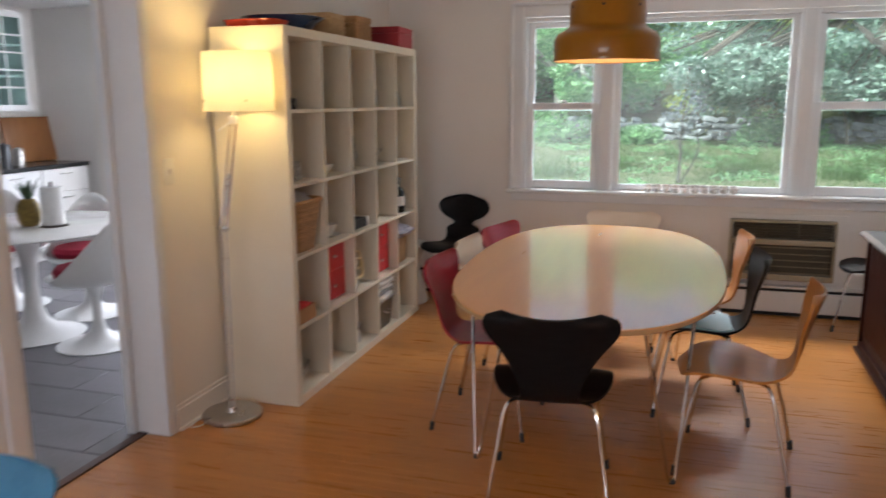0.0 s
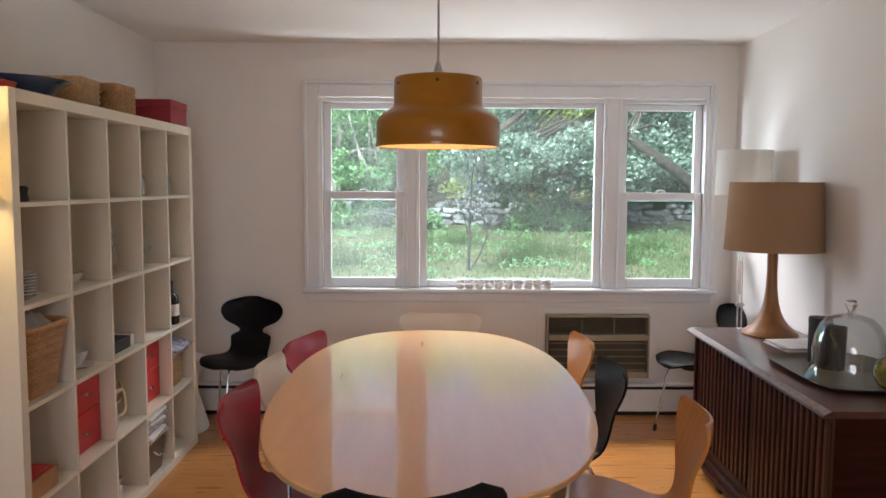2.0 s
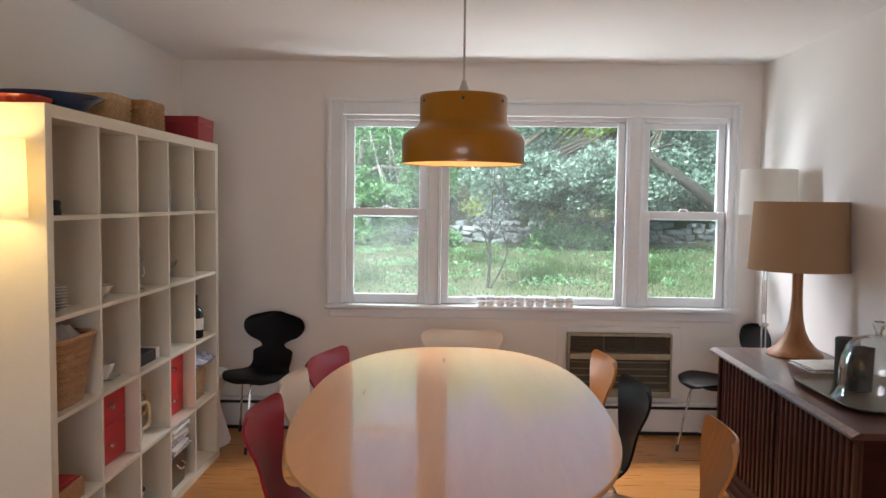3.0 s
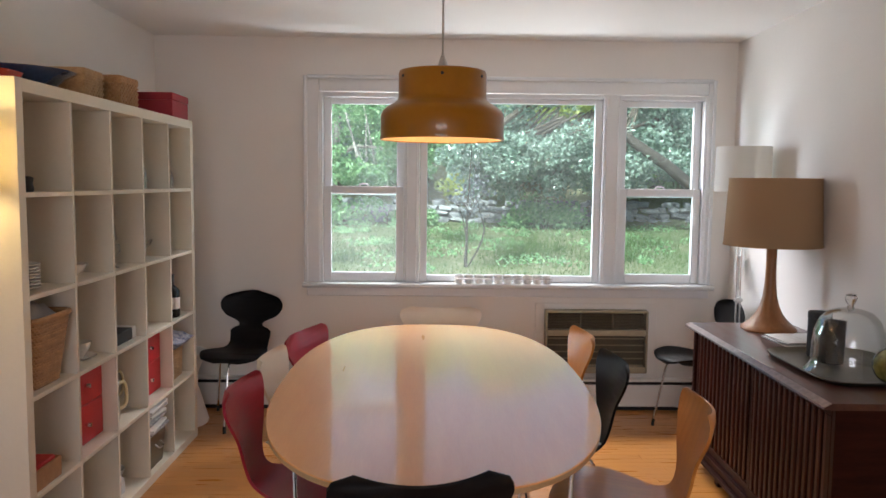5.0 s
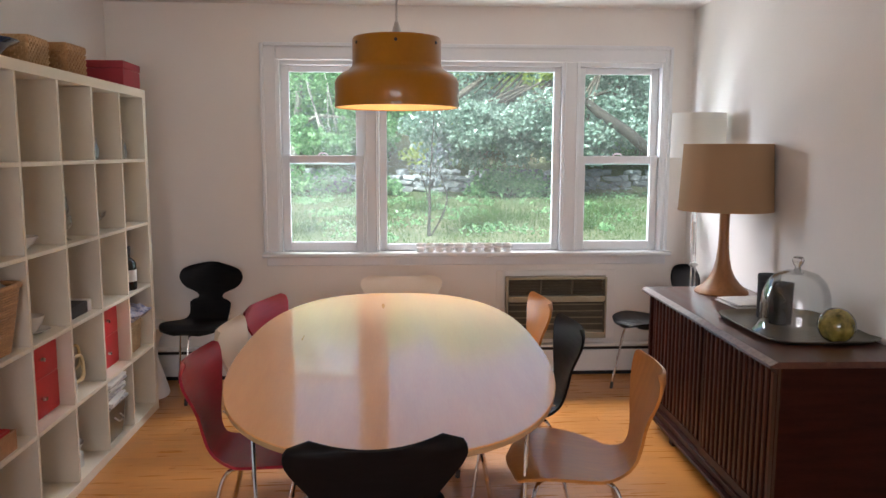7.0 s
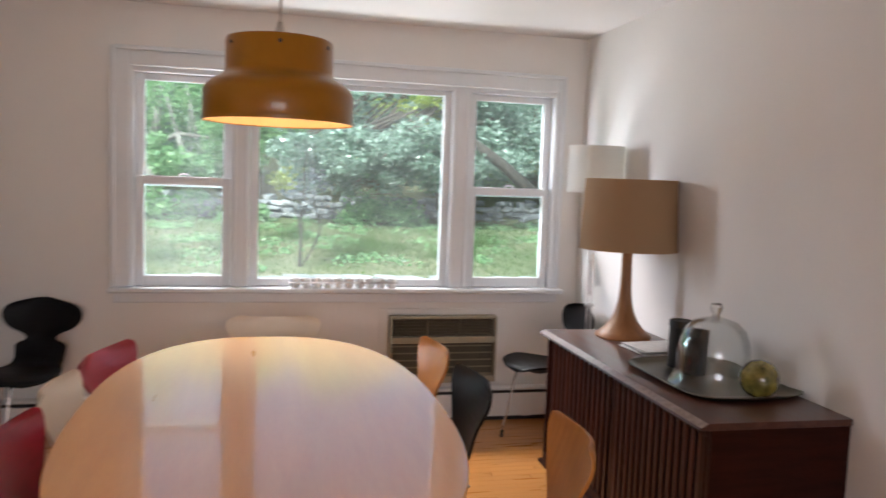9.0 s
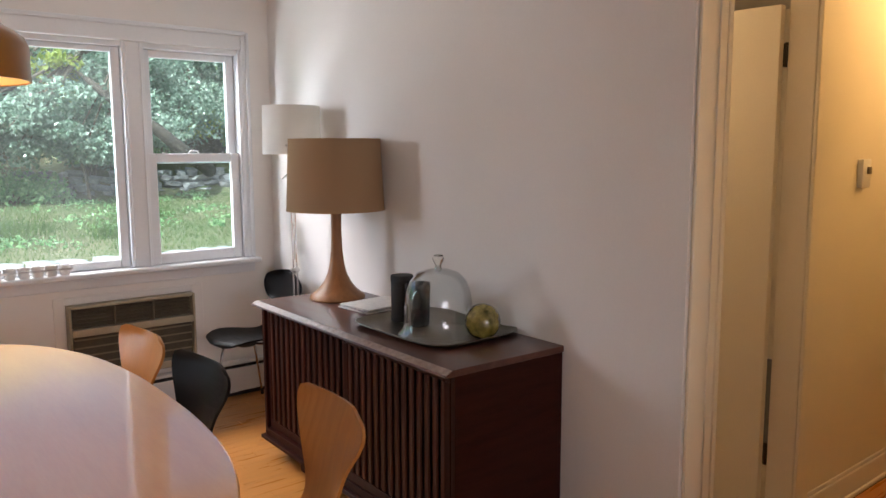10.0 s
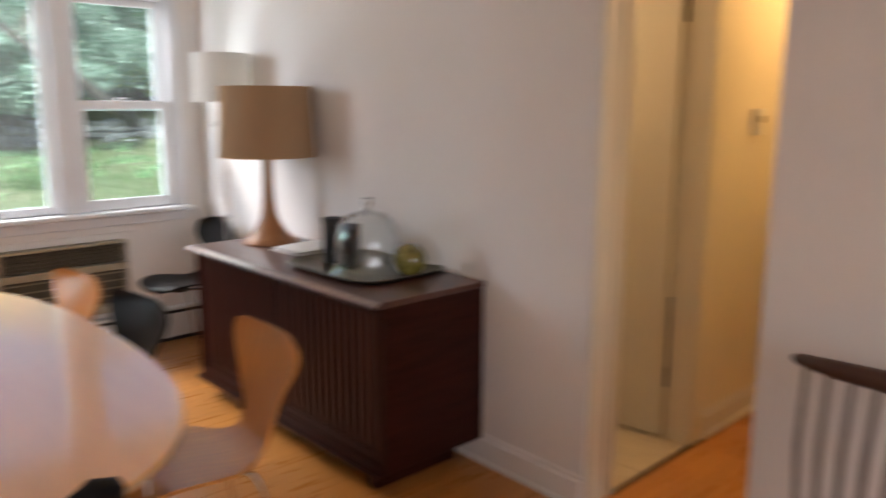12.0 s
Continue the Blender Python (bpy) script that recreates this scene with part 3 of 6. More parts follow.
sh = thing("shelf_unit", pose(0, 0, 0), "white open cube shelf, five by five, half full", "shelf")
for nm, a, c in (("side_panel", (SX - SD, SY0, 0.0), (SX, SY0 + 0.045, SZ)), ("side_panel", (SX - SD, SY1 - 0.045, 0.0), (SX, SY1, SZ)),
                 ("top_board", (SX - SD, SY0 + 0.0452, SZ - 0.045), (SX - 0.0005, SY1 - 0.0452, SZ - 0.0002)), ("bottom_board", (SX - SD, SY0 + 0.0452, 0), (SX - 0.0005, SY1 - 0.0452, 0.045))):
    b = B()
    span(b, a, c, 0.0015)
    part(nm, b, SHELFW, sh)
for i in range(1, 5):
    y = SY0 + 0.045 + i * INW + (i - 0.5) * 0.017
    b = B()
    span(b, (SX - SD + 0.002, y - 0.0085, 0.0455), (SX - 0.004, y + 0.0085, SZ - 0.0455), 0.001)
    part("divider", b, SHELFW, sh)
    z = 0.045 + i * INH + (i - 0.5) * 0.017
    for k in range(5):
        c = cell(k + 1, 1)[1]
        b = B()
        span(b, (SX - SD + 0.002, c - INW / 2 + 0.0003, z - 0.0085), (SX - 0.003, c + INW / 2 - 0.0003, z + 0.0085), 0.001)
        part("shelf_board", b, SHELFW, sh)

# ---- dining table ----
TX, TY, TA, TB, TZ = -0.372, 3.69, 0.60, 1.155, 0.722
tb = thing("dining_table", pose(TX, TY, 0), "super-elliptical pale beech dining table with rod legs", "table")


def ring(a, c, z, n=96, e=2.5):
    return [(math.copysign(abs(math.cos(t)) ** (2 / e), math.cos(t)) * a, math.copysign(abs(math.sin(t)) ** (2 / e), math.sin(t)) * c, z) for t in (2 * math.pi * k / n for k in range(n))]


def stack_rings(bm, rings):
    vs = [[bm.verts.new(p) for p in r] for r in rings]
    n = len(vs[0])
    for a, c in zip(vs, vs[1:]):
        for k in range(n):
            bm.faces.new((a[k], a[(k + 1) % n], c[(k + 1) % n], c[k]))
    bm.faces.new(vs[0][::-1])
    bm.faces.new(vs[-1])
    return bm


part("tabletop", stack_rings(B(), [ring(TA, TB, TZ - 0.004), ring(TA - 0.0012, TB - 0.0012, TZ - 0.001), ring(TA - 0.004, TB - 0.004, TZ)]), BEECH, tb, angle=8)
part("table_edge", stack_rings(B(), [ring(TA - 0.012, TB - 0.012, TZ - 0.026), ring(TA - 0.002, TB - 0.002, TZ - 0.020), ring(TA, TB, TZ - 0.0045)]), EDGEW, tb, "bare plywood edge")
for sx in (-1, 1):
    for sy in (-1, 1):
        f0 = Vector((sx * 0.40, sy * 0.76, 0.008))
        b = B()
        tube(b, bend([(sx * 0.46, sy * 0.60, TZ - 0.03), f0 + Vector((0.012 * sx, -0.012 * sy, 0.0)), f0 + Vector((-0.012 * sx, 0.012 * sy, 0.0)), (sx * 0.26, sy * 0.80, TZ - 0.03)], 4, 0.12), 0.0075, 8)
        lg = part("leg", b, CHROME, tb)
        b = B()
        lathe(b, [(0, 0), (0.016, 0), (0.016, 0.008), (0.010, 0.014), (0, 0.014)], 12, f0 - Vector((0, 0, 0.008)))
        part("rubber_foot", b, BLACKRUB, lg)
        b = B()
        box(b, (sx * 0.36, sy * 0.70, TZ - 0.029), (0.24, 0.24, 0.005), 0.002, rot=Matrix.Rotation(sx * sy * 0.78, 4, "Z"))
        part("mounting_plate", b, STEEL, tb)


# ---- moulded plywood chairs ----
def spline(keys, s):
    """Smooth curve through (s, value) keys."""
    n = len(keys)
    for i in range(n - 1):
        if s <= keys[i + 1][0] or i == n - 2:
            s0, v0 = keys[i]
            s1, v1 = keys[i + 1]
            sl = [(keys[min(j + 1, n - 1)][1] - keys[max(j - 1, 0)][1]) / (keys[min(j + 1, n - 1)][0] - keys[max(j - 1, 0)][0]) for j in (i, i + 1)]
            t, d = (s - s0) / (s1 - s0), s1 - s0
            return (2 * t**3 - 3 * t**2 + 1) * v0 + (t**3 - 2 * t**2 + t) * d * sl[0] + (3 * t**2 - 2 * t**3) * v1 + (t**3 - t**2) * d * sl[1]


SEVEN = dict(
    y=[(0, 0.245), (0.06, 0.215), (0.2, 0.12), (0.35, 0.0), (0.48, -0.115), (0.56, -0.18), (0.64, -0.212), (0.78, -0.238), (0.9, -0.262), (1, -0.285)],
    z=[(0, 0.422), (0.06, 0.438), (0.2, 0.446), (0.35, 0.434), (0.48, 0.424), (0.56, 0.450), (0.64, 0.515), (0.78, 0.622), (0.9, 0.706), (1, 0.770)],
    w=[(0, 0.10), (0.015, 0.15), (0.05, 0.195), (0.16, 0.226), (0.3, 0.229), (0.42, 0.198), (0.52, 0.128), (0.58, 0.104), (0.66, 0.118), (0.78, 0.168), (0.88, 0.222), (0.93, 0.238), (0.965, 0.234), (0.988, 0.212), (1, 0.17)],
    curl=[(0, -0.02), (0.3, 0.0), (0.55, 0.0), (0.75, 0.025), (1, 0.045)], dip=[(0, -0.012), (0.3, 0.012), (0.55, 0.0), (0.8, 0.0), (0.93, 0.004), (1, 0.016)])
ANT = dict(
    y=[(0, 0.225), (0.06, 0.20), (0.2, 0.11), (0.35, 0.0), (0.48, -0.115), (0.56, -0.175), (0.64, -0.205), (0.78, -0.235), (0.9, -0.258), (1, -0.275)],
    z=[(0, 0.432), (0.06, 0.447), (0.2, 0.456), (0.35, 0.448), (0.48, 0.445), (0.56, 0.475), (0.64, 0.535), (0.78, 0.628), (0.9, 0.72), (1, 0.795)],
    w=[(0, 0.075), (0.02, 0.12), (0.07, 0.168), (0.2, 0.20), (0.3, 0.197), (0.42, 0.165), (0.5, 0.135), (0.56, 0.128), (0.62, 0.132), (0.665, 0.128), (0.69, 0.085), (0.72, 0.076), (0.75, 0.10), (0.79, 0.165), (0.85, 0.203), (0.9, 0.206), (0.95, 0.182), (0.98, 0.13), (1, 0.07)],
    curl=[(0, -0.02), (0.3, 0.0), (0.55, 0.0), (0.75, 0.02), (1, 0.045)], dip=[(0, -0.01), (0.3, 0.01), (0.55, 0.0), (0.8, 0.0), (1, -0.004)])


def shell(kind, s0=0.0, s1=1.0, rows=46, cols=12, lift=0.0, thick=0.011, inset=0.0):
    bm = B()
    grid = []
    for i in range(rows + 1):
        s = s0 + (s1 - s0) * i / rows
        y, z, w = spline(kind["y"], s), spline(kind["z"], s), spline(kind["w"], s) - inset
        c, dp = spline(kind["curl"], s), spline(kind["dip"], s)
        dy, dz = spline(kind["y"], min(1, s + 0.01)) - spline(kind["y"], max(0, s - 0.01)), spline(kind["z"], min(1, s + 0.01)) - spline(kind["z"], max(0, s - 0.01))
        q = math.hypot(dy, dz)
        ny, nz = dz / q, -dy / q
        row = []
        for j in range(cols + 1):
            u = 2 * j / cols - 1
            row.append(((u * w), y + c * u * u + ny * lift, z + dp * u * u + nz * lift, ny, nz))
        grid.append(row)
    top = [[bm.verts.new((x, y, z)) for x, y, z, _, _ in r] for r in grid]
    bot = [[bm.verts.new((x * 0.995, y - ny * thick, z - nz * thick)) for x, y, z, ny, nz in r] for r in grid]
    for i in range(rows):
        for j in range(cols):
            bm.faces.new((top[i][j], top[i][j + 1], top[i + 1][j + 1], top[i + 1][j]))
            bm.faces.new((bot[i][j], bot[i + 1][j], bot[i + 1][j + 1], bot[i][j + 1]))
        bm.faces.new((top[i][0], top[i + 1][0], bot[i + 1][0], bot[i][0]))
        bm.faces.new((top[i][cols], bot[i][cols], bot[i + 1][cols], top[i + 1][cols]))
    for j in range(cols):
        bm.faces.new((top[0][j], bot[0][j], bot[0][j + 1], top[0][j + 1]))
        bm.faces.new((top[rows][j], top[rows][j + 1], bot[rows][j + 1], bot[rows][j]))
    return bm


def chair(kind, m, material, label, group="chairs round the dining table", pad=None, legs=4):
    ch = thing("dining_chair", m, label, "chair", group)
    part("seat_shell", shell(kind), material, ch, angle=50)
    # Thin layer that colours the seat apart from its rim.
    if pad:
        part("seat_layer", shell(kind, 0.03, 0.50, 24, 12, 0.010, 0.0095, 0.012), pad, ch, "thin pale teal layer on the seat")
    b = B()
    lathe(b, [(0, 0.388), (0.05, 0.388), (0.062, 0.395), (0.062, 0.412), (0.05, 0.418), (0, 0.418)], 20, (0, 0.02, 0))
    part("hub", b, BLACKRUB, ch)
    spots = [(-1, 1), (1, 1), (-1, -1), (1, -1)] if legs == 4 else [(-1, -0.9), (1, -0.9), (0, 1.1)]
    for sx, sy in spots:
        foot = Vector((sx * 0.225, 0.0 + sy * 0.215, 0.012))
        b = B()
        tube(b, bend([(sx * 0.03, 0.02 + sy * 0.03, 0.400), (sx * 0.165, 0.01 + sy * 0.135, 0.400), foot], 5, 0.16), 0.0075, 8)
        lg = part("leg", b, CHROME, ch)
        b = B()
        tube(b, [foot - Vector((0, 0, 0.012)), foot + Vector((-sx * 0.004, -sy * 0.004, 0.03))], 0.0105, 8)
        part("rubber_foot", b, BLACKRUB, lg)
    return ch


def at(x, y, yaw):
    return pose(x, y, 0, 0, 0, yaw)


chair(SEVEN, at(-0.43, 2.745, 6), BLACKLAC, "matte black moulded plywood chair with chrome legs")
red = chair(SEVEN, at(-0.82, 3.36, -92), REDLAC, "dark red lacquered plywood chair with chrome legs")
copy_thing(red, at(-0.76, 4.29, -106))
cream = chair(SEVEN, at(-0.81, 3.83, -92), WHITELAC, "cream white plywood chair with chrome legs")
copy_thing(cream, at(-0.324, 4.83, 180))
chair(SEVEN, at(0.12, 4.34, 92), WALNUTSHELL, "tan wood veneer chair with chrome legs")
chair(SEVEN, at(0.145, 3.80, 91), BLACKLAC, "black plywood chair with a pale teal seat", pad=TEALSEAT)
chair(SEVEN, at(0.275, 3.19, 82), OAKSHELL, "honey-coloured veneer chair pulled out from the table")
chair(SEVEN, at(-1.40, 0.86, 188), BLUELAC, "glossy blue plywood chair near the doorway", group="spare chairs")
chair(ANT, at(-1.575, 5.35, 172), BLACKLAC, "black waisted plywood chair in the corner", group="waisted chairs", legs=3)
chair(ANT, at(1.255, 5.33, 93), BLACKLAC, "black waisted plywood chair behind the sideboard", group="waisted chairs", legs=3)

# ---- sideboard ----
sb = thing("sideboard", pose(0.984, 3.175, 0, 0, 0, -1.3), "dark rosewood sideboard with two slatted sliding doors", "sideboard")
W, D, H, Z0 = 1.52, 0.528, 0.772, 0.105
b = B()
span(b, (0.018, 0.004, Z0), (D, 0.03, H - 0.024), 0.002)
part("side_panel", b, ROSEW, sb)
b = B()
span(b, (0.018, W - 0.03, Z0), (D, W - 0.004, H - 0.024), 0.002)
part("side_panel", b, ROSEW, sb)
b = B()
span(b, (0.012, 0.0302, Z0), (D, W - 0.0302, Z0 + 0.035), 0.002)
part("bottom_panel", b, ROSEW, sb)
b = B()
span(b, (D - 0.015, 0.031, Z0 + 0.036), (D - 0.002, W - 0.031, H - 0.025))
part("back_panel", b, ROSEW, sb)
b = B()
tp = [(0.004, H - 0.024), (-0.030, H - 0.020), (-0.026, H - 0.014), (0.0, H), (D, H), (D, H - 0.0238)]
vs = [[b.verts.new((x, y, z)) for x, z in tp] for y in (-0.002, W + 0.002)]
for k in range(6):
    b.faces.new((vs[0][k], vs[0][(k + 1) % 6], vs[1][(k + 1) % 6], vs[1][k]))
b.faces.new(vs[0][::-1])
b.faces.new(vs[1])
bmesh.ops.bevel(b, geom=b.edges[:], offset=0.0015, segments=1, affect="EDGES")
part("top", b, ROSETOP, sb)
# The band's pale colour paints the highlight along the worn bevel.
b = B()
box(b, (-0.0135, W / 2, H - 0.0062), (0.0285, W + 0.008, 0.003), 0.001, rot=Matrix.Rotation(-math.atan2(0.014, 0.026), 4, "Y"))
part("edge_band", b, SHEENEDGE, sb, "worn bevelled front edge, painted pale for its sheen")
for y0, y1, off in ((0.034, 0.735, 0.022), (0.715, W - 0.034, 0.034)):
    b = B()
    for z0, z1 in ((Z0 + 0.037, Z0 + 0.075), (H - 0.055, H - 0.027)):
        span(b, (off - 0.002, y0, z0), (off + 0.0135, y1, z1), 0.001)
    span(b, (off - 0.003, y0, Z0 + 0.0755), (off + 0.0135, y0 + 0.03, H - 0.0555), 0.001)
    span(b, (off - 0.003, y1 - 0.03, Z0 + 0.0755), (off + 0.0135, y1, H - 0.0555), 0.001)
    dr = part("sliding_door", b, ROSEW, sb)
    # Black sheet paints the shade in the gaps between the slats.
    b = B()
    span(b, (off + 0.014, y0, Z0 + 0.04), (off + 0.022, y1, H - 0.028))
    part("backing", b, BLACKRUB, dr, "black backing for the shade between slats")
    n = 14
    b = B()
    span(b, (-0.008, -0.013, Z0 + 0.076), (0.0055, 0.013, H - 0.056), 0.004)
    me = mesh("slat", b, ROSESLAT)
    for i in range(n):
        s = new("slat", me)
        s.parent = dr
        s.location = (off + 0.006, y0 + 0.042 + i * (y1 - y0 - 0.084) / (n - 1), 0)
b = B()
span(b, (-0.006, 0.004, Z0 - 0.02), (0.03, W - 0.004, Z0 - 0.001), 0.002)
part("bottom_rail", b, ROSEW, sb)
for y in (0.10, W - 0.36):
    b = B()
    span(b, (0.05, y, 0), (D - 0.06, y + 0.05, Z0 - 0.001), 0.003)
    part("leg", b, ROSEW, sb)

# ---- pendant lamp over the table ----
PX, PY = -0.347, 3.65
p = thing("pendant_lamp", pose(PX, PY, 0), "mustard yellow enamelled metal pendant lamp, lit", "lamp")
outer = [(0.0, 1.9372), (0.150, 1.9372), (0.166, 1.9338), (0.170, 1.9251), (0.170, 1.8354), (0.174, 1.8241), (0.188, 1.8120), (0.212, 1.7989), (0.230, 1.7832), (0.2385, 1.7632), (0.2385, 1.6815), (0.236, 1.6745)]
part("shade", lathe(B(), outer, 64), MUSTARD, p)
part("inner_shade", lathe(B(), [(0.2345, 1.6749), (0.2345, 1.7632), (0.226, 1.7815), (0.208, 1.7954), (0.184, 1.8085), (0.168, 1.8259), (0.166, 1.9181), (0.0, 1.9311)], 64), PENDIN, p, "cream inside of the shade")
b = B()
lathe(b, [(0.2352, 1.6719), (0.2405, 1.6719), (0.2405, 1.6823), (0.2352, 1.6823), (0.2352, 1.6719)], 64)
part("rim", b, MUSTARD, p)
for k in range(6):
    a = k * math.pi / 3 + 0.5
    b = B()
    tube(b, [(0.1695 * math.cos(a), 0.1695 * math.sin(a), 1.9077), (0.1722 * math.cos(a), 0.1722 * math.sin(a), 1.9077)], 0.006, 10)
    part("vent_hole", b, BLACKRUB, p, "small dark vent hole")
part("cable", tube(B(), [(0, 0, 1.9372), (0, 0, 2.415)], 0.0045, 8), STEEL, p)
part("ceiling_cup", lathe(B(), [(0, 2.37), (0.03, 2.375), (0.05, 2.40), (0.055, 2.43), (0, 2.43)], 24), MUSTARD, p)
part("cable_grip", lathe(B(), [(0, 1.9372), (0.022, 1.9372), (0.02, 1.9572), (0.006, 2.0), (0, 2.0)], 16), STEEL, p)
part("bulb", lathe(B(), [(0, 1.8398), (0.02, 1.8485), (0.03, 1.8702), (0.022, 1.9007), (0.014, 1.9268)], 16), CERAMIC, p)


# ---- floor lamps ----
def floor_lamp(base, elbow, head, shade_c, r, h, label):
    f = thing("floor_lamp", pose(*base), label, "lamp", "floor lamps")
    o = Vector(base)
    elbow, head, shade_c = Vector(elbow) - o, Vector(head) - o, Vector(shade_c) - o
    part("base_plate", lathe(B(), [(0, 0), (0.138, 0), (0.142, 0.004), (0.142, 0.018), (0.136, 0.024), (0.03, 0.026), (0.022, 0.05), (0, 0.05)], 40), STEEL, f)
    side = (elbow.cross(Vector((0, 0, 1)))).normalized() if elbow.xy.length > 0.02 else Vector((1, 0, 0))
    for k in (-1, 1):
        part("pole", tube(B(), [Vector((0, 0, 0.03)) + side * 0.012 * k, elbow + side * 0.012 * k], 0.0048, 8), STEEL, f)
    dr = (head - elbow).normalized()
    s2 = Vector((1, 0.25, 0)).normalized()
    for k in (-1, 1):
        part("arm", tube(B(), [elbow + s2 * 0.013 * k, head - dr * 0.05 + s2 * 0.013 * k], 0.005, 8), CHROME, f)
    part("spring", tube(B(), [elbow + dr * 0.06, elbow + dr * 0.26], 0.008, 8), STEEL, f)
    b = B()
    box(b, elbow, (0.036, 0.03, 0.03), 0.007, 2)
    tube(b, [elbow - Vector((0.025, 0, 0)), elbow + Vector((0.025, 0, 0))], 0.009, 10)
    part("joint", b, STEEL, f)
    b = B()
    box(b, head - dr * 0.03, (0.036, 0.024, 0.034), 0.006, 2)
    tube(b, [head - dr * 0.03, head - dr * 0.03 + Vector((-0.07, -0.02, -0.05))], 0.004, 8)
    part("head_joint", b, WHITEPL, f)
    part("stem", tube(B(), [head - dr * 0.02, shade_c], 0.006, 8), CHROME, f)
    z0, z1 = shade_c.z - h / 2, shade_c.z + h / 2
    part("shade", lathe(B(), [(r, z0), (r * 0.97, z1), (r * 0.97 - 0.0015, z1), (r - 0.0015, z0), (r, z0)], 48, (shade_c.x, shade_c.y, 0)), SHADEW, f, "white fabric drum shade")
    b = B()
    for k in range(3):
        a = 2.1 * k
        tube(b, [shade_c + Vector((0, 0, -h * 0.3)), shade_c + Vector(((r - 0.002) * math.cos(a), (r - 0.002) * math.sin(a), -h * 0.3))], 0.0025, 6)
    part("shade_spider", b, CHROME, f)
    for a in (4.05, 5.45):
        b = B()
        q = Vector((shade_c.x + r * 0.995 * math.cos(a), shade_c.y + r * 0.995 * math.sin(a), z0 + 0.045))
        tube(b, [q, q + Vector((math.cos(a), math.sin(a), 0)) * 0.006], 0.006, 8)
        part("screw", b, STEEL, f)
    return f


floor_lamp((-2.02, 3.03, 0), (-2.0, 3.02, 0.925), (-1.90, 3.0, 1.45), (-1.90, 3.045, 1.585), 0.155, 0.255, "chrome jointed floor lamp, lit, with a white shade")
floor_lamp((1.42, 5.06, 0), (1.415, 5.05, 0.84), (1.40, 5.03, 1.42), (1.40, 5.02, 1.60), 0.155, 0.255, "chrome jointed floor lamp, unlit, with a white shade")
b = B()
tube(b, bend([(-2.12, 2.98, 0.006), (-2.08, 2.88, 0.006), (-2.13, 2.83, 0.006), (-2.15, 2.95, 0.006), (-2.13, 3.02, 0.006)], 6, 0.45), 0.003, 6)
solo("lamp_cord", b, WHITEPL, Matrix(), "white lamp cord coiled on the oak floor", "cord")

# ---- on the sideboard ----
TOP = 0.772
l = thing("table_lamp", pose(1.352, 4.50, TOP), "turned teak table lamp with a tan drum shade", "lamp")
part("base", lathe(B(), [(0, 0), (0.132, 0), (0.136, 0.006), (0.132, 0.016), (0.115, 0.030), (0.09, 0.052), (0.065, 0.085), (0.047, 0.125), (0.035, 0.175), (0.028, 0.24), (0.025, 0.32), (0.0255, 0.40), (0.028, 0.455), (0.02, 0.46), (0, 0.46)], 48), TEAK, l)
part("shade", lathe(B(), [(0.236, 0.435), (0.219, 0.772), (0.2172, 0.772), (0.2342, 0.435), (0.236, 0.435)], 64), LINEN, l, "tan linen drum shade")
for z, r in ((0.437, 0.2365), (0.770, 0.2195)):
    b = B()
    lathe(b, [(r + 0.001, z - 0.004), (r + 0.001, z + 0.004), (r - 0.003, z + 0.004), (r - 0.003, z - 0.004), (r + 0.001, z - 0.004)], 64)
    part("shade_trim", b, LINEN, l)
b = B()
for k in range(3):
    tube(b, [(0, 0, 0.70), (0.218 * math.cos(2.1 * k), 0.218 * math.sin(2.1 * k), 0.765)], 0.002, 6)
tube(b, [(0, 0, 0.45), (0, 0, 0.72)], 0.006, 8)
part("fitting", b, BRONZE, l)
for i, (dz, w, dl, a, m_) in enumerate(((0, 0.23, 0.30, 3, PAPERW), (0.007, 0.22, 0.29, -4, PRINT), (0.013, 0.215, 0.285, 5, PAPERW))):
    b = B()
    box(b, (0, 0, 0.003), (dl * 0.95, w, 0.0055), 0.001)
    box(b, (0.03, 0.01, 0.0062), (dl * 0.4, w * 0.35, 0.0006))
    solo("magazine", b, m_, pose(1.385, 4.20, TOP + dz, 0, 0, a), "printed magazine in a small stack on the sideboard", "magazine", "magazines")
t = thing("tray", pose(1.31, 3.68, TOP), "dull pewter serving tray with a wavy rim", "tray")


def rrect(a, c, z, wave=0.0):
    out = []
    for k in range(72):
        q = 2 * math.pi * k / 72
        e = 5
        s = 1 + wave * math.sin(q * 18)
        out.append((math.copysign(abs(math.cos(q)) ** (2 / e), math.cos(q)) * a * s, math.copysign(abs(math.sin(q)) ** (2 / e), math.sin(q)) * c * s, z))
    return out


part("dish", stack_rings(B(), [rrect(0.20, 0.275, 0.0), rrect(0.213, 0.288, 0.006), rrect(0.232, 0.307, 0.017, 0.006), rrect(0.236, 0.311, 0.018, 0.008), rrect(0.234, 0.309, 0.0205, 0.008), rrect(0.212, 0.285, 0.0085), rrect(0.198, 0.272, 0.004)]), PEWTER, t)
d = thing("glass_dome", pose(1.268, 3.60, TOP + 0.0045), "clear glass cake dome with a knob on the tray", "cake dome")
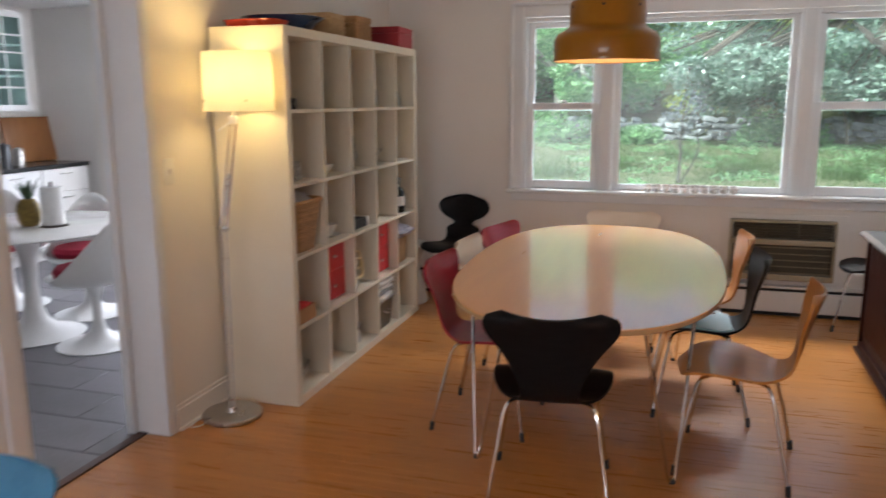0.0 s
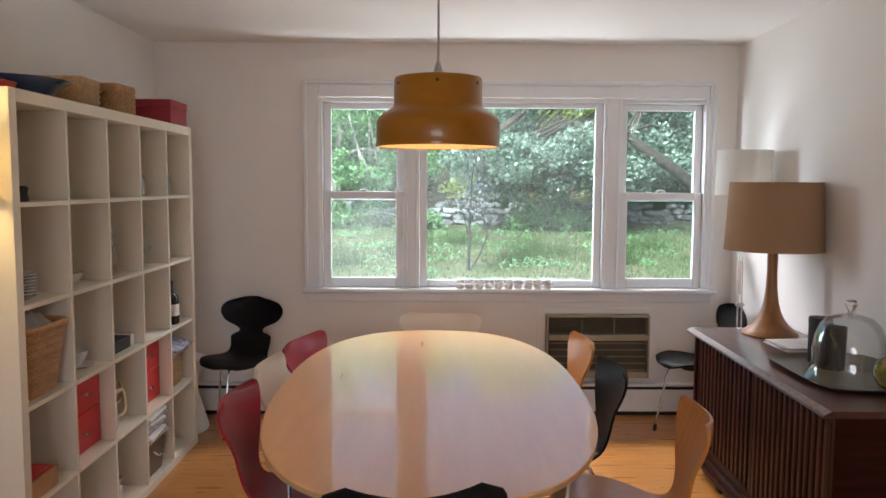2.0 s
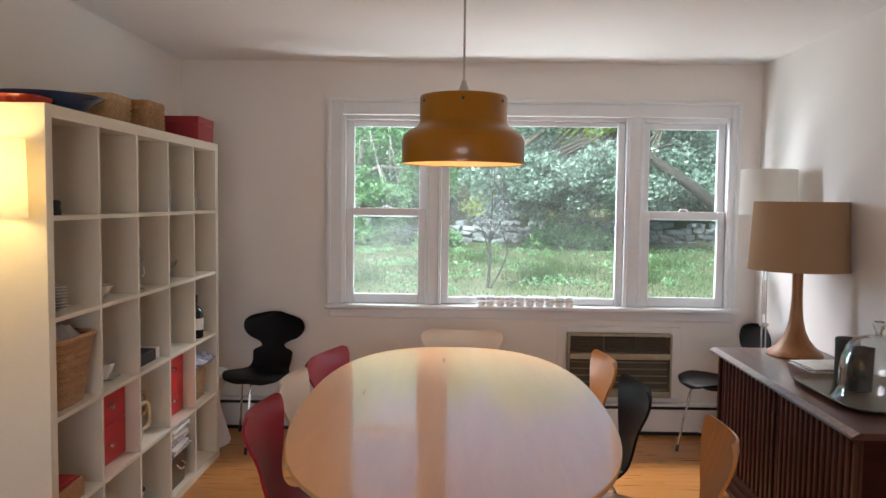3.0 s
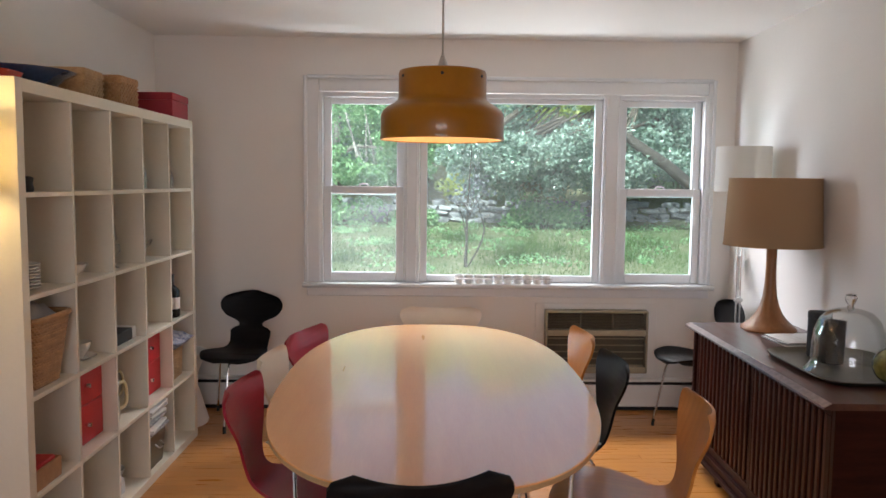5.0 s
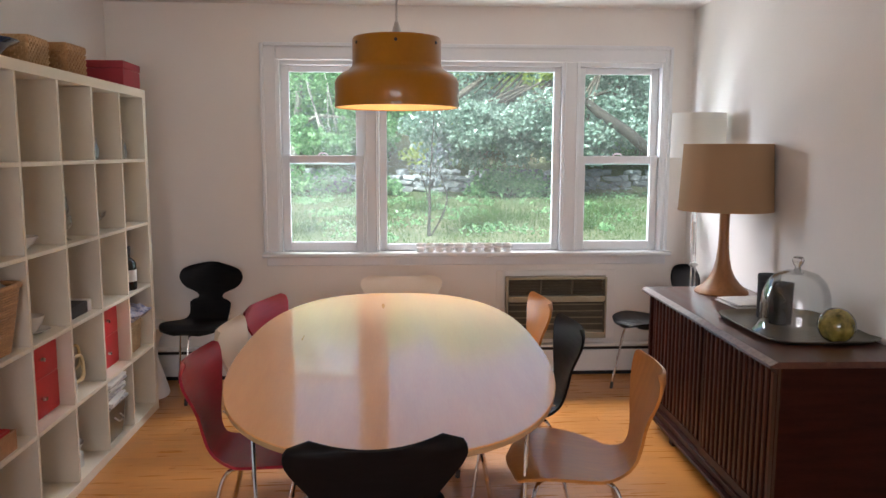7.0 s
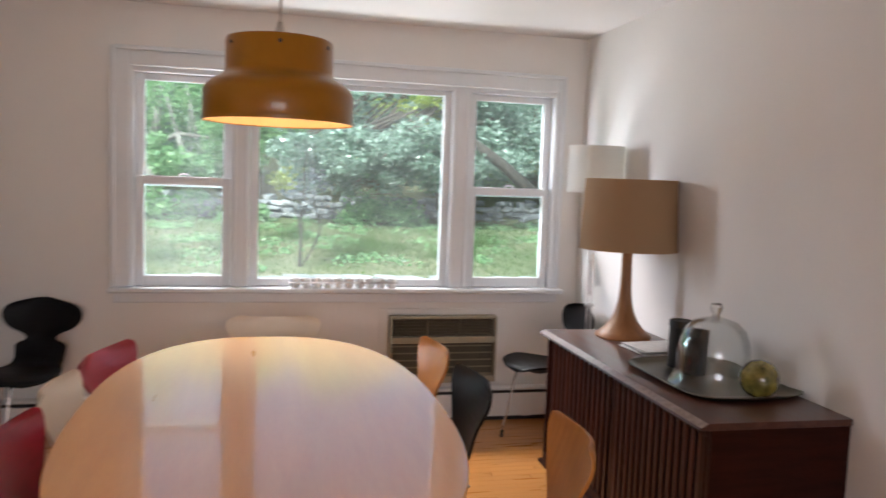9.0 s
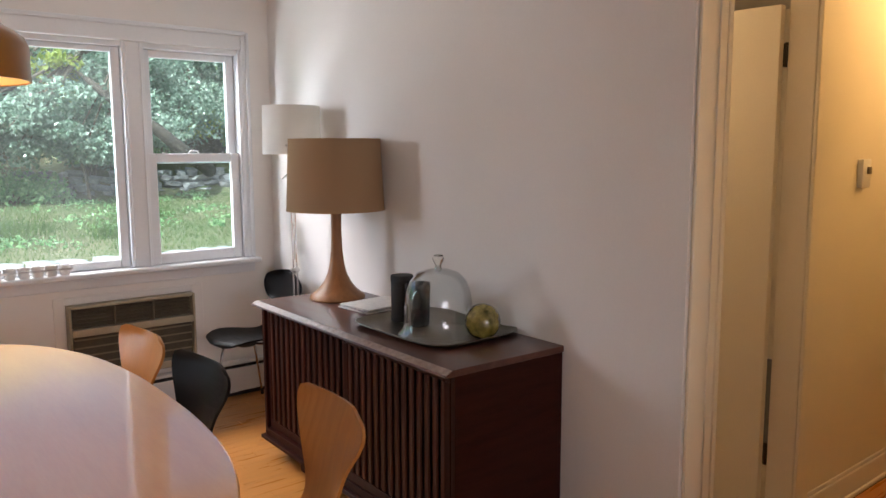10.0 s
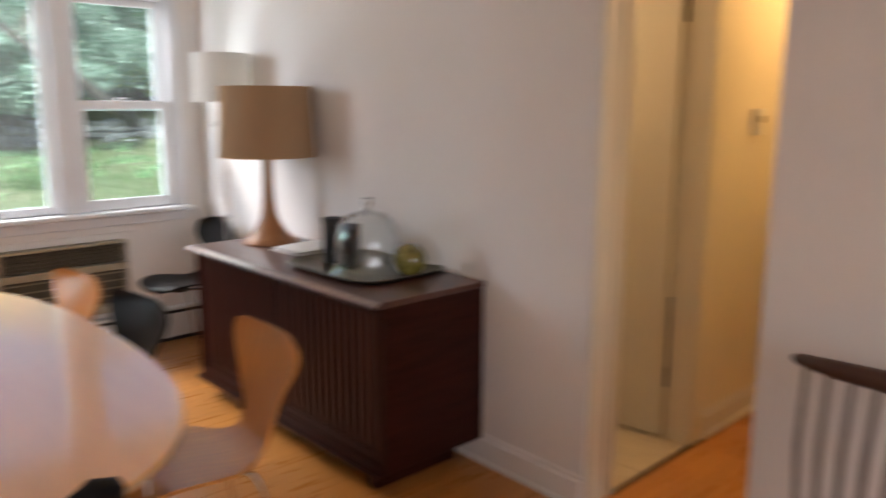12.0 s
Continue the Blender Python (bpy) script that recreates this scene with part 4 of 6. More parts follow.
part("dome", lathe(B(), [(0.1601, 0.0000), (0.1607, 0.0045), (0.1438, 0.0226), (0.1357, 0.0565), (0.1334, 0.1130), (0.1276, 0.1638), (0.1102, 0.2090), (0.0812, 0.2396), (0.0406, 0.2531), (0.0000, 0.2554), (0.0000, 0.2514), (0.0394, 0.2492), (0.0789, 0.2356), (0.1073, 0.2062), (0.1241, 0.1627), (0.1299, 0.1130), (0.1322, 0.0565), (0.1404, 0.0215), (0.1566, 0.0034), (0.1601, 0.0000)], 48), CLEAR, d)
part("knob", lathe(B(), [(0.0000, 0.2556), (0.0139, 0.2556), (0.0104, 0.2689), (0.0186, 0.2825), (0.0232, 0.2961), (0.0174, 0.3096), (0.0000, 0.3141)], 24), GLASS, d)
t = thing("steel_tumbler", pose(1.287, 3.76, TOP + 0.0045), "dull grey steel tumbler standing against the glass dome", "cup")
part("body", lathe(B(), [(0, 0.0), (0.044, 0), (0.048, 0.006), (0.053, 0.172), (0.0545, 0.176), (0.051, 0.176), (0.046, 0.02), (0, 0.015)], 36), DARKCUP, t)
t = thing("black_canister", pose(1.292, 3.875, TOP + 0.0045), "matte black canister behind the steel tumbler", "canister")
part("body", lathe(B(), [(0, 0), (0.044, 0), (0.047, 0.004), (0.047, 0.165), (0.044, 0.168), (0, 0.168)], 32), BLACKRUB, t)
part("lid", lathe(B(), [(0.0485, 0.169), (0.0485, 0.190), (0.045, 0.195), (0, 0.195)], 32), BLACKRUB, t)
b = B()
bmesh.ops.create_uvsphere(b, u_segments=40, v_segments=24, radius=0.069)
bmesh.ops.translate(b, verts=b.verts, vec=(0, 0, 0.067))
o = solo("glass_ball", b, MARBLED, pose(1.335, 3.415, TOP + 0.006), "marbled olive-green glass ball on the tray", "ornament")

# ---- window sill: row of small pots ----
s = thing("ice_tray", pose(-0.228, 5.655, 0.845), "row of small grey plastic pots on the window sill", "tray")
for i in range(10):
    b = B()
    x = 0.032 + i * 0.0645
    lathe(b, [(0, 0), (0.024, 0), (0.030, 0.052), (0.0315, 0.052), (0.0315, 0.056), (0.027, 0.056), (0.02, 0.004), (0, 0.004)], 14, (x, 0, 0))
    part("pot", b, CERAMIC if i % 3 else WHITEPL, s)
b = B()
span(b, (0.0, -0.034, 0.030), (0.645, -0.0325, 0.040), 0.0005)
part("rail", b, STEEL, s)

# ---- shelf contents ----
def in_cell(col, row, dx=0.0, dy=0.0, yaw=0.0):
    x, y, z = cell(col, row)
    return pose(x + dx, y + dy, z + 0.0005, 0, 0, yaw)


def goblet(bm, c, r, h):
    return lathe(bm, [(0, 0.0), (r * 0.8, 0.0), (r * 0.75, 0.003), (0.006, 0.008), (0.004, h * 0.4), (r * 0.6, h * 0.47), (r, h * 0.66), (r * 0.82, h), (r * 0.8, h), (r * 0.96, h * 0.66), (r * 0.55, h * 0.49), (0, h * 0.44)], 20, c)


def glassware(col, row, items, label):
    for dx, dy, r, h in items:
        solo("wine_glass", goblet(B(), (0, 0, 0), r, h), CLEAR, in_cell(col, row, dx, dy), label, "glass", "glasses on the shelf")


glassware(3, 2, ((0.10, -0.09, 0.034, 0.14), (0.06, 0.05, 0.05, 0.19), (0.12, -0.02, 0.034, 0.11)), "clear stemmed wine glass on the white shelf")
for col, dx, dy, r, h in ((4, 0.10, -0.03, 0.05, 0.2), (4, 0.06, 0.07, 0.045, 0.15), (5, 0.10, 0.02, 0.045, 0.17)):
    b = B()
    lathe(b, [(0, 0), (r, 0), (r * 1.1, h * 0.2), (r * 0.9, h * 0.5), (r * 0.35, h * 0.68), (r * 0.35, h * 0.9), (r * 0.5, h), (r * 0.46, h), (r * 0.3, h * 0.9), (r * 0.3, h * 0.69), (r * 0.84, h * 0.5), (r * 1.02, h * 0.2), (r * 0.9, 0.006), (0, 0.006)], 24)
    solo("decanter", b, CLEAR, in_cell(col, 1, dx, dy), "small clear glass decanter on the white shelf", "decanter", "decanters on the shelf")
b = B()
lathe(b, [(0, 0), (0.04, 0), (0.036, 0.006), (0.012, 0.02), (0.03, 0.035), (0.075, 0.075), (0.085, 0.10), (0.082, 0.10), (0.07, 0.077), (0.026, 0.04), (0, 0.036)], 28)
solo("glass_bowl", b, CLEAR, in_cell(4, 2, 0.08, -0.01), "clear footed glass bowl on the white shelf", "bowl")
for dy, hh in ((-0.115, 0.095), (-0.06, 0.055)):
    b = B()
    lathe(b, [(0, 0), (0.030, 0), (0.032, 0.01), (0.028, hh * 0.5), (0.031, hh * 0.9), (0.02, hh), (0, hh)], 16)
    solo("pepper_mill", b, BLACKRUB, in_cell(1, 1, 0.13, dy), "small black turned mill on the white shelf", "mill", "mills on the shelf")


def plates(col, row, n, r, dx, dy, material=CERAMIC, label="white ceramic plate in a stack on the shelf", rise=0.0115):
    b = B()
    lathe(b, [(0, 0), (r * 0.6, 0), (r * 0.66, 0.003), (r, 0.013), (r, 0.0155), (r * 0.64, 0.006), (0, 0.004)], 32)
    me = mesh("plate", b, material)
    for i in range(n):
        o = new("plate", me)
        o.matrix_world = in_cell(col, row, dx, dy) @ pose(0, 0, i * rise)
        tagged(o, label, "plate", "plates on the shelf")


def bowl(col, row, r, h, dx, dy, material=CERAMIC, label="white ceramic bowl on the shelf", yaw=0, z=0.0):
    b = B()
    lathe(b, [(0, 0), (r * 0.45, 0), (r * 0.5, 0.006), (r * 0.85, h * 0.55), (r, h), (r * 0.97, h), (r * 0.8, h * 0.58), (r * 0.42, 0.012), (0, 0.01)], 28)
    solo("bowl", b, material, in_cell(col, row, dx, dy) @ pose(0, 0, z), label, "bowl", "bowls on the shelf")


plates(1, 2, 8, 0.088, 0.07, -0.04)
bowl(2, 2, 0.085, 0.06, 0.09, -0.06, label="small white sauce bowl on the shelf")
b = B()
tube(b, bend([(0.03, 0.03, 0.05), (0.09, 0.05, 0.055), (0.11, 0.02, 0.05)], 4, 0.4), 0.004, 6)
solo("spoon", b, CERAMIC, in_cell(2, 2, 0.05, -0.03), "white serving spoon resting in a bowl", "spoon")
plates(2, 3, 1, 0.075, 0.08, 0.05)
bowl(2, 3, 0.055, 0.065, 0.08, 0.05, z=0.006, label="white cup-shaped bowl on a saucer")
plates(3, 5, 5, 0.10, 0.05, -0.05, label="white dinner plate in a low stack on the shelf")
bowl(3, 5, 0.08, 0.06, 0.07, -0.04, z=0.06)
bowl(1, 5, 0.10, 0.11, 0.05, -0.02, CLEAR, "large clear glass bowl on the bottom shelf")
b = B()
lathe(b, [(0, 0), (0.06, 0), (0.07, 0.02), (0.055, 0.16), (0.09, 0.24), (0.086, 0.24), (0.05, 0.16), (0.064, 0.02), (0, 0.01)], 28)
solo("vase", b, GLASS, in_cell(1, 5, -0.08, 0.06), "tall clear glass vase on the bottom shelf", "vase")
b = B()
lathe(b, [(0, 0), (0.03, 0), (0.034, 0.02), (0, 0.03)], 16)
solo("small_dish", b, CERAMIC, in_cell(2, 5, 0.12, -0.12), "small white dish on the bottom shelf", "dish")
b = B()
box(b, (0, 0, 0.03), (0.04, 0.05, 0.06), 0.006, 2)
solo("small_box", b, BLACKRUB, in_cell(4, 3, 0.1, -0.12), "small black box on the white shelf", "box")
k = thing("flat_box", in_cell(3, 3, 0.05, 0.0), "flat black box with a white end", "box")
b = B()
span(b, (-0.10, -0.155, 0), (0.10, 0.105, 0.055), 0.003)
part("body", b, BLACKRUB, k)
b = B()
span(b, (-0.099, 0.1055, 0.001), (0.101, 0.15, 0.056), 0.003)
part("end_band", b, PAPERW, k, "white end band")
for col, dy in ((2, 0), (4, 0)):
    k = thing("drawer_insert", in_cell(col, 4, -0.005, dy), "glossy red two-drawer insert in the shelf", "drawers", "drawer inserts")
    b = B()
    span(b, (-0.17, -INW / 2 + 0.002, 0), (0.116, INW / 2 - 0.002, INH - 0.002), 0.002)
    part("body", b, REDDRAWER, k)
    for z0, z1 in ((0.004, INH / 2 - 0.001), (INH / 2 + 0.001, INH - 0.004)):
        b = B()
        span(b, (0.117, -INW / 2 + 0.004, z0), (0.133, INW / 2 - 0.004, z1), 0.002)
        fr = part("drawer_front", b, REDDRAWER, k)
        b = B()
        tube(b, [(0.133, 0, (z0 + z1) / 2), (0.143, 0, (z0 + z1) / 2), (0.145, 0, (z0 + z1) / 2), (0.157, 0, (z0 + z1) / 2)], [0.005, 0.005, 0.011, 0.009], 14)
        part("knob", b, CHROME, fr, "small metal knob")


def basket(name, m, w, d, h, label, material, flare=0.03, rows=16, pale=None):
    k = thing(name, m, label, "basket", "baskets on the shelf")
    for i in range(rows):
        b = B()
        z = 0.006 + (h - 0.012) * i / (rows - 1)
        f = flare * z / h
        a, c = w / 2 - 0.012 - flare + f, d / 2 - 0.012 - flare + f
        pts = []
        for q in range(49):
            t_ = 2 * math.pi * q / 48
            e = 7
            s_ = 1 + 0.012 * math.cos(q * math.pi + i * math.pi)
            pts.append((math.copysign(abs(math.cos(t_)) ** (2 / e), math.cos(t_)) * a * s_, math.copysign(abs(math.sin(t_)) ** (2 / e), math.sin(t_)) * c * s_, z))
        tube(b, pts, (h / rows) * 0.52, 6, False)
        part("woven_strand", b, material, k)
    b = B()
    box(b, (0, 0, 0.008), (w - 0.06 - 2 * flare, d - 0.06 - 2 * flare, 0.012), 0.004)
    part("woven_bottom", b, material, k)
    b = B()
    pts = []
    for q in range(49):
        t_ = 2 * math.pi * q / 48
        pts.append((math.copysign(abs(math.cos(t_)) ** (2 / 7), math.cos(t_)) * (w / 2 - 0.010), math.copysign(abs(math.sin(t_)) ** (2 / 7), math.sin(t_)) * (d / 2 - 0.010), h))
    tube(b, pts, 0.011, 8, False)
    part("rim", b, material, k)
    return k


basket("basket", in_cell(1, 3, 0.055, 0.0), 0.30, 0.30, 0.255, "tall brown wicker basket holding plastic bags", WICKER, 0.035, 26)
basket("basket", in_cell(5, 4, 0.0, 0.0), 0.32, 0.31, 0.20, "square tan wicker basket with a patterned cloth", WICKERP, 0.01, 13)


def crumple(w, d, h, seed, n=9):
    bm = B()
    rnd = random.Random(seed)
    vs = [[bm.verts.new(((i / (n - 1) - 0.5) * w, (j / (n - 1) - 0.5) * d, (h * (0.3 + 0.7 * rnd.random())) * (0.15 if i in (0, n - 1) or j in (0, n - 1) else 1))) for j in range(n)] for i in range(n)]
    for i in range(n - 1):
        for j in range(n - 1):
            bm.faces.new((vs[i][j], vs[i + 1][j], vs[i + 1][j + 1], vs[i][j + 1]))
    vb = [bm.verts.new((sx * w * 0.4, sy * d * 0.4, -0.03)) for sx, sy in ((-1, -1), (1, -1), (1, 1), (-1, 1))]
    bm.faces.new(vb[::-1])
    ed = [vs[i][0] for i in range(n)], [vs[n - 1][j] for j in range(n)], [vs[n - 1 - i][n - 1] for i in range(n)], [vs[0][n - 1 - j] for j in range(n)]
    for q, e in enumerate(ed):
        bm.faces.new(e[::-1] + [vb[q], vb[(q + 1) % 4]])
    return bm


solo("plastic_bags", crumple(0.2, 0.2, 0.07, 3), translucent("milky_plastic", (0.62, 0.6, 0.58), 0.4), in_cell(1, 3, 0.055, 0) @ pose(0, 0, 0.235), "crumpled clear plastic bags in the basket", "bag", angle=70)
solo("cloth", crumple(0.36, 0.26, 0.045, 5), BLUECLOTH, in_cell(5, 4, 0.03, 0) @ pose(0, 0, 0.215), "blue and white patterned cloth over the basket", "cloth", angle=70)
k = thing("wooden_box", in_cell(1, 4, 0.11, -0.06), "small open pine box with red contents", "box")
for a, c in (((-0.07, -0.10, 0), (0.07, 0.10, 0.008)), ((-0.07, -0.10, 0.0082), (0.07, -0.092, 0.075)), ((-0.07, 0.092, 0.0082), (0.07, 0.10, 0.075)), ((-0.07, -0.0918, 0.0082), (-0.062, 0.0918, 0.075)), ((0.062, -0.0918, 0.0082), (0.07, 0.0918, 0.075))):
    b = B()
    span(b, a, c, 0.001)
    part("board", b, WOODBOX, k)
b = B()
span(b, (-0.055, -0.085, 0.009), (0.055, 0.085, 0.083), 0.004)
solo("red_packet", b, REDDRAWER, in_cell(1, 4, 0.11, -0.06), "red packet standing in the pine box", "packet")
k = thing("glass_jug", in_cell(3, 4, 0.09, -0.06), "cream mug-shaped jug with a pale yellow handle", "jug")
part("body", lathe(B(), [(0, 0), (0.05, 0), (0.056, 0.02), (0.05, 0.14), (0.055, 0.185), (0.052, 0.185), (0.046, 0.14), (0.051, 0.02), (0, 0.01)], 28), CERAMIC, k)
part("handle", tube(B(), bend([(0.02, 0.05, 0.16), (0.04, 0.115, 0.165), (0.045, 0.12, 0.05), (0.02, 0.052, 0.035)], 6, 0.4), 0.009, 10), CREAMY, k, "pale yellow handle")
k = thing("glass_jug", in_cell(3, 4, 0.03, 0.07), "tall clear glass jug with a looped handle", "jug")
part("body", lathe(B(), [(0, 0), (0.045, 0), (0.05, 0.02), (0.046, 0.17), (0.05, 0.2), (0.047, 0.2), (0.042, 0.17), (0.045, 0.02), (0, 0.01)], 28), CLEAR, k)
part("handle", tube(B(), bend([(0.02, 0.045, 0.18), (0.04, 0.095, 0.185), (0.045, 0.10, 0.08), (0.02, 0.045, 0.06)], 6, 0.4), 0.007, 10), CREAMY, k, "pale yellow handle")
for dx, dy, h, r in ((0.10, -0.11, 0.315, 0.038), (0.13, -0.02, 0.235, 0.05)):
    k = thing("wine_bottle", in_cell(5, 3, dx, dy), "dark glass wine bottle with a pale label", "bottle", "bottles on the shelf")
    part("body", lathe(B(), [(0, 0), (r * 0.95, 0), (r, 0.008), (r, h * 0.6), (r * 0.85, h * 0.67), (r * 0.38, h * 0.76), (r * 0.36, h * 0.95), (r * 0.42, h * 0.955), (r * 0.42, h), (0, h)], 24), BOTTLEG, k)
    part("label", lathe(B(), [(r + 0.0006, h * 0.2), (r + 0.0006, h * 0.47)], 24), PAPERW, k, "cream paper label")
    part("capsule", lathe(B(), [(r * 0.43, h * 0.82), (r * 0.44, h * 1.003), (0, h * 1.006)], 16), BLACKRUB, k, "dark foil capsule")
k = thing("metal_bin", in_cell(4, 5, 0.06, -0.02), "grey metal bin packed with newspapers", "bin")
b = B()
vs0 = [(-0.10, -0.12, 0), (0.10, -0.12, 0), (0.10, 0.12, 0), (-0.10, 0.12, 0)]
vs1 = [(-0.115, -0.14, 0.185), (0.115, -0.14, 0.185), (0.115, 0.14, 0.185), (-0.115, 0.14, 0.185)]
stack_rings(b, [vs0, vs1])
bmesh.ops.bevel(b, geom=[e for e in b.edges if abs(e.verts[0].co.z - e.verts[1].co.z) > 0.1], offset=0.02, segments=3, affect="EDGES")
part("body", b, PEWTER, k)
b = B()
tube(b, [(-0.118, -0.143, 0.185), (0.118, -0.143, 0.185), (0.118, 0.143, 0.185), (-0.118, 0.143, 0.185), (-0.118, -0.143, 0.185)], 0.006, 8)
part("rim", b, STEEL, k)
part("handle", tube(B(), bend([(0.112, -0.035, 0.12), (0.135, -0.035, 0.10), (0.135, 0.035, 0.10), (0.112, 0.035, 0.12)], 4, 0.3), 0.004, 8), STEEL, k)
rnd = random.Random(11)
for i in range(8):
    b = B()
    box(b, (0, 0, 0), (0.20 + rnd.random() * 0.06, 0.235 + rnd.random() * 0.03, 0.014), 0.004, 2)
    solo("newspaper", b, (PRINT, PAPERW, PAPERW)[i % 3], in_cell(4, 5, 0.06 + rnd.uniform(0, 0.02), -0.02) @ pose(0, 0, 0.194 + i * 0.0165, 0, rnd.uniform(-3, 3), rnd.uniform(-8, 8)), "folded newspaper in a loose pile on the bin", "newspaper", "newspapers")
# ---- on top of the shelf ----
ST = SZ + 0.0003
k = thing("tray", pose(-1.96, 3.335, ST, 0, 0, 2), "shallow red lacquered tray on top of the shelf", "tray")
part("dish", stack_rings(B(), [ring(0.13, 0.085, 0, 64, 4), ring(0.145, 0.10, 0.033, 64, 4), ring(0.14, 0.095, 0.034, 64, 4), ring(0.126, 0.081, 0.006, 64, 4)]), REDGLAZE, k)
k = thing("platter", pose(-1.945, 3.575, ST), "large dark blue glazed platter", "platter")
part("dish", lathe(B(), [(0, 0), (0.12, 0), (0.13, 0.005), (0.17, 0.042), (0.205, 0.060), (0.21, 0.066), (0.202, 0.068), (0.165, 0.05), (0.125, 0.014), (0, 0.01)], 56), BLUEGLAZE, k)
part("handle", tube(B(), bend([(0.02, 0.197, 0.06), (0.035, 0.225, 0.058), (-0.035, 0.225, 0.058), (-0.02, 0.197, 0.06)], 4, 0.35), 0.007, 8), BLUEGLAZE, k)


def lidded_basket(name, m, w, d, h, material, label):
    k = thing(name, m, label, "box", "boxes on the shelf")
    b = B()
    span(b, (-w / 2, -d / 2, 0), (w / 2, d / 2, h * 0.72), 0.006)
    bd = part("body", b, material, k)
    b = B()
    span(b, (-w / 2 - 0.003, -d / 2 - 0.003, h * 0.722), (w / 2 + 0.003, d / 2 + 0.003, h), 0.007)
    part("lid", b, material, k)
    b = B()
    n = int(h / 0.012)
    for i in range(n):
        z = 0.006 + i * 0.012
        for q in (1, -1):
            for s_ in range(int(w / 0.014)):
                x = -w / 2 + 0.008 + s_ * 0.014
                if (s_ + i) % 2:
                    box(b, (x, q * (d / 2 + 0.003), z), (0.013, 0.004, 0.010))
            for s_ in range(int(d / 0.014)):
                y = -d / 2 + 0.008 + s_ * 0.014
                if (s_ + i) % 2:
                    box(b, (q * (w / 2 + 0.003), y, z), (0.004, 0.013, 0.010))
    part("weave", b, material, k)
    return k


lidded_basket("woven_box", pose(-1.94, 3.93, ST, 0, 0, 2), 0.26, 0.20, 0.12, WICKERP, "pale woven box with a lid")
lidded_basket("woven_box", pose(-1.915, 4.27, ST, 0, 0, -3), 0.25, 0.19, 0.135, WICKER, "honey-coloured woven box with a lid")
k = thing("dark_box", pose(-1.99, 4.56, ST), "dark grey board box behind the red box", "box")
b = B()
box(b, (0, 0, 0.055), (0.2, 0.13, 0.11), 0.004)
part("body", b, DARKCUP, k)
k = thing("red_box", pose(-1.90, 4.94, ST, 0, 0, 1), "dark red board box with a lid", "box")
b = B()
span(b, (-0.13, -0.14, 0), (0.125, 0.14, 0.09), 0.003)
part("body", b, REDBOX, k)
b = B()
span(b, (-0.133, -0.143, 0.0905), (0.128, 0.143, 0.13), 0.003)
part("lid", b, REDBOX, k)
k = thing("plastic_stool", pose(-1.93, 5.33, 0), "white moulded waisted stool beside the shelf", "stool")
part("body", lathe(B(), [(0, 0), (0.16, 0), (0.165, 0.015), (0.13, 0.14), (0.10, 0.24), (0.105, 0.32), (0.14, 0.40), (0.165, 0.435), (0.16, 0.45), (0.02, 0.445), (0, 0.445)], 40), WHITEPL, k)

# ---- spindle-back chair by the hall wall ----
k = thing("spindle_chair", pose(1.19, 1.588, -0.0), "spindle-back chair with a dark rail against the wall", "chair")
b = B()
tube(b, [(0.03, 0.255, 0.848), (0.028, 0.24, 0.848), (0.01, 0.15, 0.848), (0.0, 0.0, 0.85), (0.01, -0.15, 0.848), (0.028, -0.24, 0.848), (0.03, -0.255, 0.848)], [0.008, 0.015, 0.023, 0.027, 0.023, 0.015, 0.008], 12)
part("top_rail", b, DKWOOD, k, "dark stained top rail")
for i in range(9):
    u = i / 4 - 1
    part("spindle", tube(B(), [(0.02 + 0.02 * u * u, u * 0.225, 0.845), (-0.045, u * 0.20, 0.66), (-0.085, u * 0.175, 0.455)], [0.007, 0.0095, 0.008], 8), GREYPAINT, k)
part("seat", stack_rings(B(), [ring(0.21, 0.215, 0.425, 48, 3), ring(0.225, 0.23, 0.435, 48, 3), ring(0.22, 0.225, 0.458, 48, 3)]), DKWOOD, k).location = (-0.28, 0, 0)
for sx in (-1, 1):
    for sy in (-1, 1):
        part("leg", tube(B(), [(-0.28 + sx * 0.14, sy * 0.14, 0.43), (-0.28 + sx * 0.175, sy * 0.175, 0.2), (-0.28 + sx * 0.21, sy * 0.205, 0)], [0.013, 0.018, 0.011], 10), DKWOOD, k)
for sy in (-1, 1):
    part("stretcher", tube(B(), [(-0.28 - 0.17, sy * 0.17, 0.2), (-0.28 + 0.17, sy * 0.17, 0.2)], 0.008, 8), DKWOOD, k)

# ---- hall and small-room ceiling lights ----
for x, y in ((3.1, 2.27), (1.95, 3.7)):
    k = thing("ceiling_light", pose(x, y, ZC), "round frosted glass ceiling light, lit", "lamp", "hall ceiling lights")
    part("base", lathe(B(), [(0, 0), (0.13, 0), (0.13, -0.02), (0, -0.02)], 32), WHITEPL, k)
    part("diffuser", lathe(B(), [(0.12, -0.021), (0.11, -0.05), (0.07, -0.075), (0.0, -0.085)], 32), SHADEW, k, "frosted glass bowl")

# ---- kitchen ----
KX, KY = -3.99, 3.84
k = thing("tulip_table", pose(KX, KY, 0), "round white pedestal table in the kitchen", "table")
part("tabletop", lathe(B(), [(0, 0.69), (0.45, 0.692), (0.675, 0.712), (0.69, 0.718), (0.69, 0.724), (0.685, 0.727), (0, 0.727)], 64), CERAMIC, k)
part("pedestal", lathe(B(), [(0, 0), (0.30, 0), (0.305, 0.006), (0.25, 0.02), (0.15, 0.055), (0.085, 0.11), (0.055, 0.20), (0.045, 0.35), (0.055, 0.52), (0.09, 0.63), (0.16, 0.689), (0, 0.689)], 48), WHITEPL, k)


